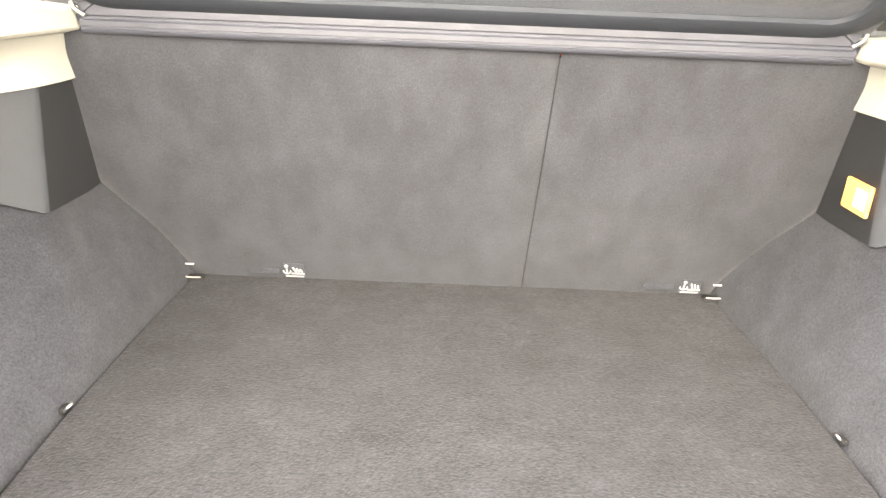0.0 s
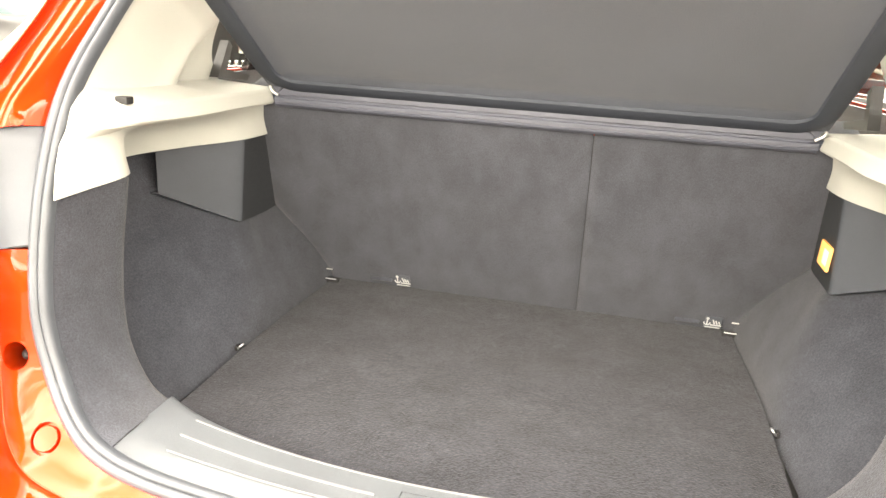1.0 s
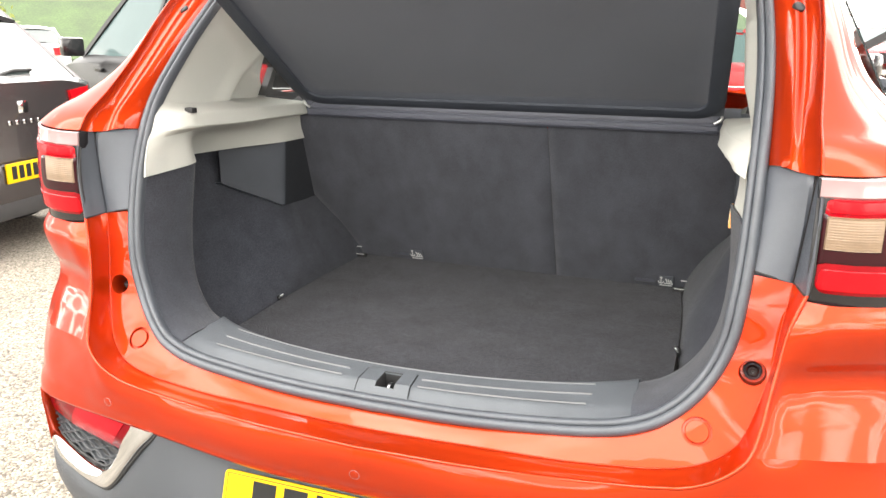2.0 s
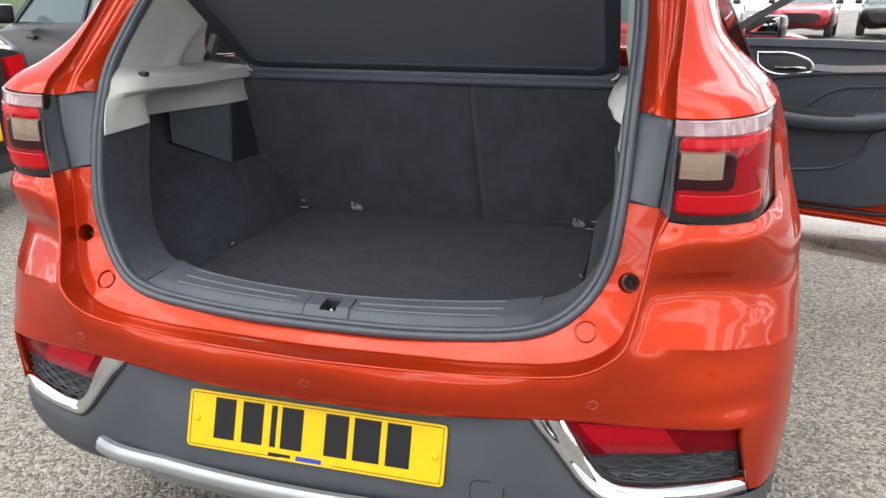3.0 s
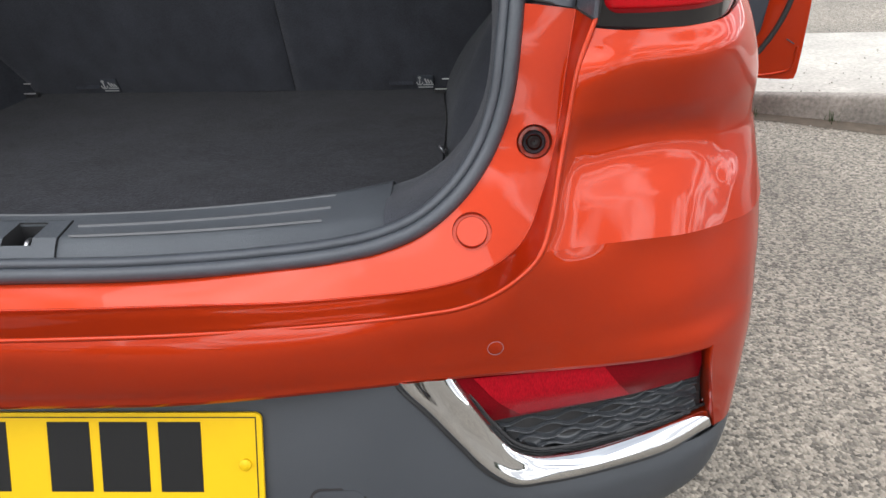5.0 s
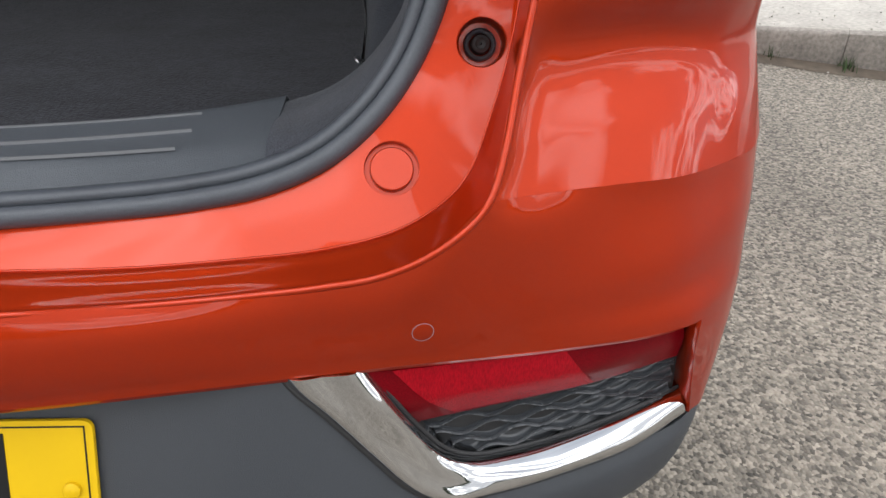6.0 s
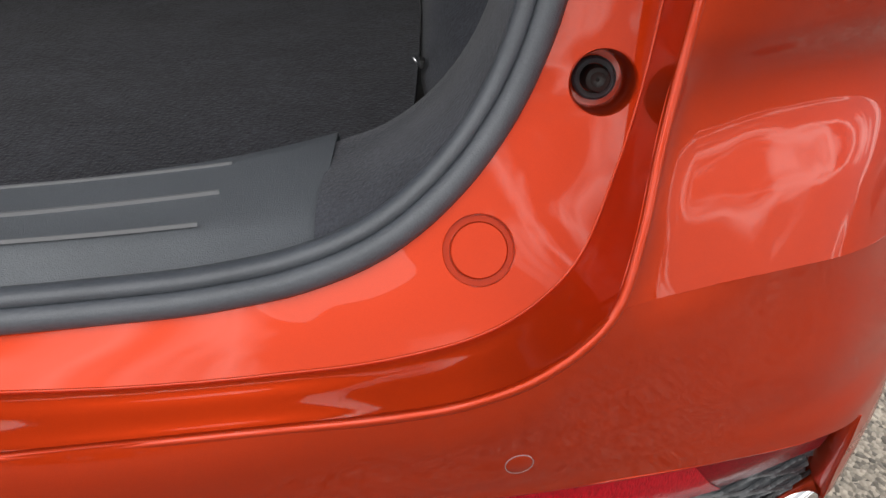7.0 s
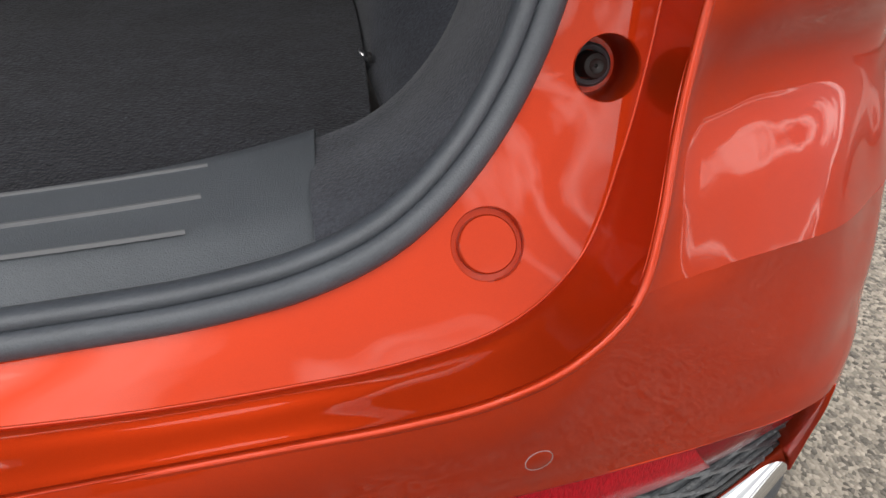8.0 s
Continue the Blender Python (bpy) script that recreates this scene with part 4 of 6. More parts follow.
def lower_bumper(side):
    s = side
    t0 = [(0, .252, .622), (.2, .254, .623), (.33, .252, .627), (.404, .245, .629), (.43, .245, .603), (.47, .243, .556), (.506, .244, .513), (.53, .249, .494), (.575, .266, .481), (.65, .297, .473), (.73, .337, .467), (.786, .376, .465), (.833, .452, .462), (.864, .56, .46), (.88, .66, .46)]
    t1 = [(0, .246, .600), (.2, .248, .600), (.33, .246, .603), (.395, .240, .604), (.425, .238, .58), (.46, .236, .54), (.50, .237, .50), (.526, .242, .48), (.574, .259, .468), (.65, .290, .460), (.73, .330, .454), (.787, .371, .452), (.832, .45, .448), (.862, .56, .445), (.878, .66, .445)]
    t2 = [(0, .212, .487), (.2, .214, .487), (.33, .217, .488), (.39, .220, .487), (.42, .221, .482), (.46, .225, .472), (.50, .231, .46), (.53, .240, .45), (.578, .257, .442), (.65, .287, .437), (.73, .327, .434), (.786, .37, .432), (.830, .45, .428), (.858, .56, .42), (.873, .66, .42)]
    t3 = [(0, .204, .452), (.2, .207, .452), (.33, .211, .452), (.39, .216, .451), (.42, .219, .448), (.46, .225, .443), (.50, .232, .435), (.53, .241, .427), (.58, .258, .42), (.65, .288, .413), (.728, .328, .408), (.782, .37, .405), (.822, .45, .40), (.848, .56, .39), (.862, .66, .385)]
    t4 = [(0, .225, .405), (.2, .23, .404), (.33, .234, .402), (.39, .239, .40), (.42, .242, .398), (.46, .248, .394), (.50, .256, .389), (.53, .264, .384), (.58, .28, .378), (.645, .308, .37), (.715, .346, .362), (.762, .386, .357), (.80, .46, .35), (.826, .57, .343), (.84, .66, .338)]
    t5 = [(0, .30, .35), (.2, .305, .35), (.33, .31, .345), (.38, .315, .343), (.41, .32, .34), (.45, .325, .338), (.49, .33, .335), (.52, .34, .332), (.57, .355, .328), (.625, .38, .322), (.68, .42, .316), (.72, .46, .31), (.755, .53, .305), (.78, .61, .30), (.80, .68, .30)]
    g = mir(loft([fuller(r) for r in (t0, t1, t2, t3, t4, t5)], 70, 36), s)
    LOWER[s] = g
    sheet("lower_bumper", g, BUMPER_PLASTIC, car, "matt dark grey lower bumper", 0.003, (0, -1, 0))


for s in (1, -1):
    lower_bumper(s)

bar = [(-.475, .222, .448), (-.45, .212, .447), (-.3, .200, .438), (-.1, .190, .432), (.1, .190, .432), (.3, .200, .438), (.45, .212, .447), (.475, .222, .448)]
sweep("skid_bar", spl(bar, 60), [(-.017, -.006), (-.015, .006), (-.006, .011), (.008, .011), (.016, .006), (.018, -.006)], (0, -1, 0.2), SILVER, car, "silver skid bar under the bumper")
sheet("skid_plate", loft([[(-.36, .205, .415), (0, .195, .41), (.36, .205, .415)], [(-.33, .235, .372), (0, .225, .366), (.33, .235, .372)], [(-.3, .30, .35), (0, .30, .345), (.3, .30, .35)]], 30, 10), SILVER, car, "silver skid plate", 0.004, (0, -1, 0))

# tow eye cover
spot, nrm = on_grid(LOWER[1], (.338, .220, .476))
across = Vector((0, 0, 1)).cross(nrm).normalized()
square = Matrix((across, nrm.cross(across).normalized(), nrm)).transposed()


def rounded_square(name, w, h, r, lift, mat, label):
    ring = []
    for cx, cy, a0 in ((w / 2 - r, h / 2 - r, 0), (-w / 2 + r, h / 2 - r, 90), (-w / 2 + r, -h / 2 + r, 180), (w / 2 - r, -h / 2 + r, 270)):
        ring += [(cx + r * math.cos(radians(a0 + k * 18)), cy + r * math.sin(radians(a0 + k * 18))) for k in range(6)]
    n = len(ring)
    verts = [spot + square @ Vector((x, y, lift)) for x, y in ring] + [spot + square @ Vector((x, y, -.008)) for x, y in ring]
    return mesh_ob(name, verts, [tuple(range(n))] + [(i, n + i, n + (i + 1) % n, (i + 1) % n) for i in range(n)], mat, car, label, 30)


rounded_square("tow_cover_gap", .0625, .0685, .014, .0012, PAINT_DARK_GAP, "")
rounded_square("tow_cover", .0572, .0632, .0122, .0020, BUMPER_PLASTIC, "square tow-eye cover")

# parking sensors
for x, y, z, side in ((0.0, .2015, .664, 1), (.509, .2455, .673, 1), (-.509, .2455, .673, -1)):
    spot, nrm = on_grid(FACES[side], (x, y, z))
    m = facing(spot, nrm)
    lathe("sensor_ring", [(.0079, -.002), (.0084, -.001), (.0084, .0003), (.0079, .0003)], m, SMOKE_LENS, car, "", caps=False)
    lathe("parking_sensor", [(.0078, -.002), (.0077, .0002), (.0072, .0004), (0, .0004)], m, PAINT, car, "small round parking sensor")


# ---- number plate ----
def plate():
    top, low = Vector((0, .2425, .596)), Vector((0, .2085, .490))
    up = (top - low).normalized()
    out = Vector((0, -up.z, up.y)).normalized()
    basis = Matrix((Vector((1, 0, 0)), up, out)).transposed()
    mid = (top + low) / 2

    def put(x, y, z):
        return mid + basis @ Vector((x, y, z))

    ring = []
    for cx, cy, a0 in ((.252, .0475, 0), (-.252, .0475, 90), (-.252, -.0475, 180), (.252, -.0475, 270)):
        ring += [(cx + .008 * math.cos(radians(a0 + k * 18)), cy + .008 * math.sin(radians(a0 + k * 18))) for k in range(6)]
    n = len(ring)
    verts = [put(x * f, y * f, z) for f, z in ((1, -.002), (1, .0014), (.9985, .002)) for x, y in ring]
    p = mesh_ob("number_plate", verts, [tuple(range(2 * n, 3 * n))] + [(j * n + i, j * n + (i + 1) % n, (j + 1) * n + (i + 1) % n, (j + 1) * n + i) for j in (0, 1) for i in range(n)], YELLOW, car, "yellow rear number plate with black characters", 30)
    block("plate_backing", (.49, .09, .030), put(0, 0, -.018), BLACK, p, "", .002, basis)
    for dx, dy, w, h in ((0, .0505, .508, .0012), (-.2535, 0, .0012, .101), (.2535, 0, .0012, .101), (-.1575, -.0505, .193, .0012), (.150, -.0505, .208, .0012)):
        block("border_line", (w, h, .0006), put(dx, dy, .0022), INK, p, "", 0, basis)
    for x, w in ((-.181, .044), (-.122, .044), (-.078, .012), (-.040, .044), (.050, .046), (.110, .052), (.171, .046)):
        block("character_bar", (w, .079, .0008), put(x, .006, .0023), INK, p, "", 0, basis)
    block("maker_bar", (.046, .006, .0006), put(-.062, -.0468, .0023), INK, p, "", 0, basis)
    block("maker_bar", (.052, .0085, .0006), put(-.002, -.0475, .0023), BLUE_INK, p, "", 0, basis)
    for x in (-.241, .241):
        lathe("plate_screw", [(.0068, 0), (.0066, .003), (.0045, .0045), (0, .0048)], Matrix.Translation(put(x, .001 if x < 0 else -.002, .002)) @ basis.to_4x4(), YELLOW, p, "yellow screw cap", 20)


plate()


# ---- boot seal ----
def boot_seal():
    half = spl(SEAL_OUT, 120)
    path = np.vstack([half[::-1] * (-1, 1, 1), half[1:]])
    # the seal lies a little inside the painted edge
    t = np.gradient(path, axis=0)
    t /= np.linalg.norm(t, axis=1)[:, None]
    up = np.array((0, -1, .45)) / 1.0966
    o = up - t * (t @ up)[:, None]
    o /= np.linalg.norm(o, axis=1)[:, None]
    a = np.cross(t, o)
    a *= np.sign(np.sum(a * ((0, .5, 1.1) - path), axis=1))[:, None]
    mid = path + a * .0125
    prof = [(-.0125, -.008), (-.0135, .002), (-.011, .0085), (-.005, .0115), (.0005, .0095), (.002, .0060), (.0035, .0085), (.0075, .0095), (.0115, .006), (.0125, .0), (.012, -.008)]
    sign = np.sign(np.sum(np.cross(t, o) * a, axis=1))[60]
    sweep("boot_seal", mid, [(q[0] * sign, q[1]) for q in prof], up, RUBBER, car, "grey rubber seal round the boot opening", angle=80)
    # black tube drawn as the thin shadow line under the seal
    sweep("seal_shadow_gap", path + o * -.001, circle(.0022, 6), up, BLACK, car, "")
    return mid, a


SEAL_MID, SEAL_IN = boot_seal()


# ---- sill trim ----
def sill_front(x):
    """How far the sill cover reaches over the boot floor."""
    return .3655 + .40 * abs(x) ** 2 + 6.0 * abs(x) ** 6


def sill():
    inner = SEAL_MID + SEAL_IN * .010
    low = inner[(abs(inner[:, 0]) < .397) & (inner[:, 2] < .80)]
    low = spl(low[np.argsort(low[:, 0])], 61)
    x = low[:, 0]
    front, bend = sill_front(x), .2985 + .27 * x ** 2
    zt = .7765 + .04 * abs(x) ** 2
    rows = []
    for i in range(61):
        b = low[i]
        rows.append(np.array([b + (0, -.002, -.004), (x[i], bend[i], zt[i] - .0015), (x[i], (bend[i] + front[i]) / 2, zt[i] + .0005), (x[i], front[i] - .006, zt[i] + .001), (x[i], front[i], zt[i] - .003), (x[i], front[i] + .004, .735), (x[i], front[i] + .004, .70)]))
    g = np.stack([np.array([np.array([np.interp(k, np.arange(7), r[:, c]) for c in range(3)]) for k in np.linspace(0, 6, 25)]) for r in rows], axis=1)
    nv, nu = g.shape[:2]
    quads = [q for q in grid_faces(nv, nu) if not (abs(g.reshape(-1, 3)[list(q)].mean(axis=0)[0] - .012) < .026 and .2905 < g.reshape(-1, 3)[list(q)].mean(axis=0)[1] < .332)]
    cover = thicken(mesh_ob("sill_cover", g.reshape(-1, 3), quads, SILL_PLASTIC, car, "ribbed dark grey plastic sill cover", 35), 0.002, (0, 0, 1))
    for side in (1, -1):
        for y0, k, x0, x1, w in ((.2990, .27, .066, .326, .0005), (.3250, .36, .064, .330, .0009), (.3570, .40, .0, .330, .0009)):
            xs = np.linspace(x0, x1, 20) * side
            p = np.c_[xs, y0 + k * xs**2, .7775 + .04 * xs**2]
            # paler than the sill, to paint the highlight along each rib
            sweep("rib", p, [(-w - .0004, -.001), (-w, .0013), (w, .0013), (w + .0004, -.001)], (0, 0, 1), RIB_HIGHLIGHT, cover, "")
    # latch housing
    col = g[:5, 30]
    lead = np.array([.011, .281, np.interp(.281, col[:, 1], col[:, 2])])
    hy = [(lead[1], lead[2] + .0008), (.2905, lead[2] + .0008 + .61 * (.7762 - lead[2])), (.2985, .7770), (.333, .7790), (.339, .7788)]
    hx = [(-.034, .056), (-.034, .0545), (-.034, .054), (-.034, .052), (-.034, .0515)]
    cols = [(x0, -.003, .029, x1) for x0, x1 in hx]
    verts = [(x, y, z) for (y, z), c in zip(hy, cols) for x in c]
    faces = [q for q in grid_faces(5, 4) if q[0] not in (5, 9)]
    rim = [0, 1, 2, 3, 7, 11, 15, 19, 18, 17, 16, 12, 8, 4]
    n = len(verts)
    verts += [(verts[k][0], verts[k][1], verts[k][2] - .005) for k in rim]
    faces += [(rim[k], rim[(k + 1) % 14], n + (k + 1) % 14, n + k) for k in range(14)]
    mid_h = Vector((.011, .311, 0))
    ring = [Vector((verts[k][0], verts[k][1], verts[k][2])) for k in rim]
    ring = [mid_h + (p - mid_h) * 1.03 + Vector((0, 0, p.z - (mid_h + (p - mid_h) * 1.03).z)) for p in ring]
    mesh_ob("housing_gap", [tuple(p + Vector((0, 0, k))) for k in (-.006, -.0002) for p in ring], [(i, (i + 1) % 14, 14 + (i + 1) % 14, 14 + i) for i in range(14)], BLACK, car, "dark gap round the latch housing", 30)
    house = mesh_ob("latch_housing", verts, faces, SILL_PLASTIC, car, "grey latch housing in the sill", 30)
    hole = [verts[k] for k in (5, 6, 10, 14, 13, 9)]
    mesh_ob("latch_well", hole + [(x, y, .735) for x, y, _ in hole], [(i, (i + 1) % 6, 6 + (i + 1) % 6, 6 + i) for i in range(6)] + [(6, 7, 8, 9, 10, 11)], BLACK, house, "black latch well", 30)
    tube("striker", spl([(.014, .304, .738), (.014, .305, .758), (.014, .309, .765), (.014, .318, .765), (.014, .322, .758), (.014, .323, .738)], 24), .0030, STEEL, house, "steel striker loop", up=(1, 0, 0))


sill()


# ---- boot lining ----
def floor_panel():
    xs = np.linspace(-1, 1, 50)
    ys = np.linspace(0, 1, 50)
    g = np.zeros((50, 50, 3))
    for j, v in enumerate(ys):
        for i, u in enumerate(xs):
            w = .436 + .010 * math.sin(math.pi * min(1, max(0, v)))
            x = u * w
            y0 = sill_front(x) - .004
            y = y0 + (1.172 - y0) * v
            g[j, i] = (x, y, .720 + .0012 * noise.noise((x * 9, y * 9, 0)))
    sheet("boot_floor", g, CARPET, car, "dark grey carpeted boot floor", 0.014, (0, 0, 1))


floor_panel()


def side_lining(side):
    s = side
    # padded band next to the seal
    inner = SEAL_MID + SEAL_IN * .010
    r = inner[inner[:, 0] > 0]
    r = r[np.argsort(np.arange(len(r)))]
    keep = (r[:, 0] > .39) & (r[:, 2] < 1.060) | ((r[:, 0] > .5) & (r[:, 2] < 1.060))
    edge = spl(r[keep], 40)
    back = spl([(.396, .442, .779), (.430, .458, .786), (.462, .478, .803), (.488, .494, .832), (.506, .510, .87), (.514, .522, .92), (.515, .530, .97), (.511, .534, 1.015), (.505, .535, 1.062)], 40)
    rows = [spl(np.array([edge[i] + (0, -.003, -.002), edge[i] * .75 + back[i] * .25 + (-.003, 0, .004), edge[i] * .25 + back[i] * .75 + (-.003, -.001, .002), back[i], back[i] + (.012, .012, -.010)]), 12) for i in range(40)]
    sheet("side_trim", mir(np.stack(rows, axis=1), s), FELT, car, "dark grey carpeted trim beside the boot opening", 0.003, (-s, 0, 0))
    # wheel arch lining
    def course(z, points):
        return [(x, y, z) for x, y in points]

    b0 = course(.705, [(.456, .40), (.458, .53), (.455, .64), (.4505, .715), (.4485, .738), (.448, .77), (.447, .93), (.436, 1.20)])
    b1 = course(.755, [(.545, .43), (.528, .57), (.494, .67), (.472, .745), (.464, .776), (.460, .80), (.456, .90), (.450, 1.19)])
    b2 = course(.820, [(.605, .47), (.588, .60), (.546, .71), (.508, .798), (.495, .830), (.490, .855), (.486, .93), (.482, 1.175)])
    b3 = course(.903, [(.615, .49), (.640, .62), (.605, .75), (.555, .862), (.540, .893), (.535, .915), (.538, .97), (.546, 1.14)])
    b4 = course(.980, [(.612, .49), (.655, .60), (.658, .70), (.650, .80), (.640, .84), (.630, .87), (.610, .93), (.590, 1.09)])
    b5 = course(1.08, [(.600, .49), (.645, .60), (.660, .70), (.660, .78), (.650, .82), (.640, .86), (.620, .93), (.600, 1.04)])
    sheet("side_lining", mir(net([b0, b1, b2, b3, b4, b5], .010, .010)[0], s), FELT, car, "dark grey carpeted wheel arch lining", 0.004, (-s, 0, 0))
    # plastic pocket box
    tp = [(.622, .775, 1.075), (.5245, .899, 1.075), (.5218, .904, 1.075), (.5212, .910, 1.075), (.517, 1.06, 1.075)]
    lw = [(.628, .786, .974), (.5320, .896, .909), (.5292, .902, .906), (.5288, .908, .906), (.545, 1.135, .893)]
    g = np.array([np.array(tp) * (1 - k) + np.array(lw) * k for k in np.linspace(0, 1, 8)])
    g2 = np.zeros((8, 25, 3))
    for j in range(8):
        g2[j] = np.array([[np.interp(k, [0, 10, 11.5, 13, 24], g[j, :, c]) for c in range(3)] for k in range(25)])
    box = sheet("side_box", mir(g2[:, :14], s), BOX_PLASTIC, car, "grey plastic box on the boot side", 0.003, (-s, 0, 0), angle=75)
    # flank turned from the light: its shade is in the darker colour
    sheet("box_flank", mir(g2[:, 13:], s), BOX_SHADED, box, "flank of the plastic box, coloured darker as shade", 0.003, (-s, 0, 0), angle=75)
    low = g2[7]
    far = low + (.09, .02, -.004)
    sheet("side_box_base", mir(np.array([low, far]), s), PLASTIC, car, "", 0.002, (0, 0, -1))
    # light trim: skirt, ledge, wall
    sk0 = [(.503, .388, 1.058), (.503, .44, 1.060), (.503, .535, 1.066), (.545, .580, 1.066), (.592, .640, 1.063), (.604, .693, 1.060), (.570, .79, 1.063), (.521, .905, 1.066), (.513, 1.03, 1.068)]
    sk1 = [(.508, .400, 1.09), (.504, .45, 1.10), (.504, .525, 1.10), (.545, .575, 1.10), (.580, .63, 1.10), (.585, .69, 1.10), (.556, .79, 1.10), (.520, .905, 1.10), (.510, 1.02, 1.10)]
    sk2 = [(.512, .415, 1.122), (.500, .45, 1.126), (.500, .50, 1.128), (.520, .56, 1.127), (.530, .62, 1.125), (.530, .69, 1.124), (.522, .79, 1.125), (.510, .905, 1.126), (.503, 1.01, 1.127)]
    full = sk2
    if s > 0:
        sk0, sk1, sk2 = [r[1:] for r in (sk0, sk1, sk2)]
        sk0, sk1, sk2 = [[(x + (.014 if k == 0 else .010 if k == 1 else 0), y, z) for k, (x, y, z) in enumerate(r)] for r in (sk0, sk1, sk2)]
    g = loft([sk0, sk1, sk2], 60, 14)
    trim = sheet("light_trim", mir(g, s), WHITE_TRIM, car, "light grey plastic trim at shelf height", 0.003, (-s, 0, 0))
    l0 = full
    l1 = [(.514, .430, 1.140), (.482, .462, 1.140), (.473, .50, 1.140), (.472, .55, 1.138), (.474, .62, 1.135), (.477, .69, 1.133), (.480, .79, 1.133), (.482, .905, 1.133), (.482, 1.0, 1.133)]
    l2 = [(.518, .445, 1.163), (.495, .475, 1.164), (.484, .51, 1.165), (.482, .555, 1.164), (.484, .62, 1.162), (.487, .69, 1.161), (.489, .79, 1.160), (.49, .905, 1.159), (.49, 1.0, 1.157)]
    l3 = [(.521, .47, 1.192), (.520, .505, 1.185), (.522, .54, 1.182), (.526, .58, 1.180), (.534, .64, 1.178), (.542, .722, 1.177), (.572, .742, 1.176), (.584, .82, 1.174), (.585, .93, 1.171)]
    q0, q1, q2, q3 = (np.array(r) for r in (l0, l1, l2, l3))
    if s > 0:
        for q in (q1, q2):
            q[1:5, 0] += (.015, .014, .011, .006)
    g = loft([q0, q0 * .10 + q1 * .90, q1 * .90 + q2 * .10, q1 * .12 + q2 * .88, q2 * .97 + q3 * .03, q2 * .90 + q3 * .10, q3], 60, 49, True)
    sheet("trim_ledge", mir(g, s), WHITE_TRIM, trim, "light grey shelf ledge", 0.003, (-s, 0, 0), angle=60)
    u0 = l3
    u1 = [(.524, .515, 1.245), (.527, .54, 1.24), (.530, .58, 1.235), (.535, .63, 1.23), (.540, .69, 1.226), (.545, .775, 1.222), (.574, .795, 1.221), (.582, .85, 1.216), (.583, .905, 1.212)]
    u2 = [(.524, .590, 1.318), (.526, .61, 1.315), (.528, .65, 1.312), (.531, .70, 1.308), (.535, .78, 1.304), (.541, .872, 1.30), (.560, .888, 1.30), (.566, .905, 1.298), (.566, .92, 1.296)]
    u3 = [(.518, .665, 1.388), (.520, .68, 1.388), (.522, .71, 1.388), (.525, .745, 1.386), (.527, .78, 1.385), (.529, .82, 1.385), (.530, .86, 1.385), (.530, .90, 1.385), (.530, .94, 1.385)]
    u4 = [(.500, .79, 1.488), (.508, .80, 1.488), (.516, .815, 1.488), (.523, .83, 1.488), (.528, .85, 1.488), (.530, .87, 1.488), (.531, .89, 1.488), (.532, .92, 1.488), (.532, .95, 1.488)]
    g = net([u0, u1, u2, u3, u4], .008, .012)[0]
    if s > 0:
        g[:, :, 0] -= .026 * np.clip((g[:, :, 2] - 1.18) / .06, 0, 1) * np.clip((g[:, :, 1] - g[:, :1, 1]) / .08, 0, 1)
    sheet("pillar_trim", mir(g, s), WHITE_TRIM, trim, "light grey pillar trim", 0.003, (-s, 0, 0))
    if s < 0:
        block("trim_clip", (.018, .016, .010), (.489 * s, .513, 1.171), BLACK, trim, "small dark clip", .002)
    # belt guide at the side window
    gv = [(.560, .885, 1.178), (.575, .955, 1.242), (.572, .962, 1.232), (.566, .93, 1.190), (.556, 1.00, 1.178), (.556, .99, 1.168)]
    gv = [(x - (.034 if s > 0 else 0), y, z) for x, y, z in gv]
    me = [tuple(np.array(p) * (s, 1, 1)) for p in gv] + [tuple((np.array(p) + (.018, 0, 0)) * (s, 1, 1)) for p in gv]
    mesh_ob("belt_guide", me, [(0, 1, 2, 3), (0, 3, 4, 5), (9, 8, 7, 6), (11, 10, 9, 6)] + [(i, (i + 1) % 6, 6 + (i + 1) % 6, 6 + i) for i in range(6)], BLACK, trim, "black belt guide by the window", 20)
    # tie-down eye and floor bracket
    tube("tie_down", spl([(.449 * s, .730, .723), (.443 * s, .729, .730), (.440 * s, .734, .733), (.443 * s, .739, .730), (.449 * s, .740, .723)], 18), .0019, STEEL, car, "small steel tie-down loop", up=(0, 1, 0.2))
    block("tie_base", (.006, .013, .009), (.4495 * s, .734, .7255), BLACK, car, "black tie-down base", .002)
    block("seat_bracket", (.034, .016, .010), (.434 * s, 1.146, .723), BLACK, car, "black seat bracket", .003)
    block("bracket_clip", (.018, .003, .0024), (.443 * s, 1.150, .7465), TAG_WHITE, car, "", .0006)
    tube("bracket_bar", spl([(.420 * s, 1.136, .729), (.432 * s, 1.1345, .729), (.447 * s, 1.136, .729)], 8), .0012, TAG_WHITE, car, "thin pale bar", up=(0, 0, 1))


for s in (1, -1):
    side_lining(s)

LAMP_TURN = Euler((0, radians(2.5), radians(-1.6))).to_matrix()
lamp_lens = block("boot_lamp", (.006, .066, .042), (.5235, .949, .960), LAMP_GLOW, car, "lit amber boot lamp", .003, LAMP_TURN)
block("lamp_bulb", (.004, .030, .026), (.5215, .936, .960), BULB_GLOW, lamp_lens, "bright bulb behind the lens", .0018, LAMP_TURN)


# ---- seat back ----
def seat_y(z):
    return 1.170 - .53 * (z - .726)


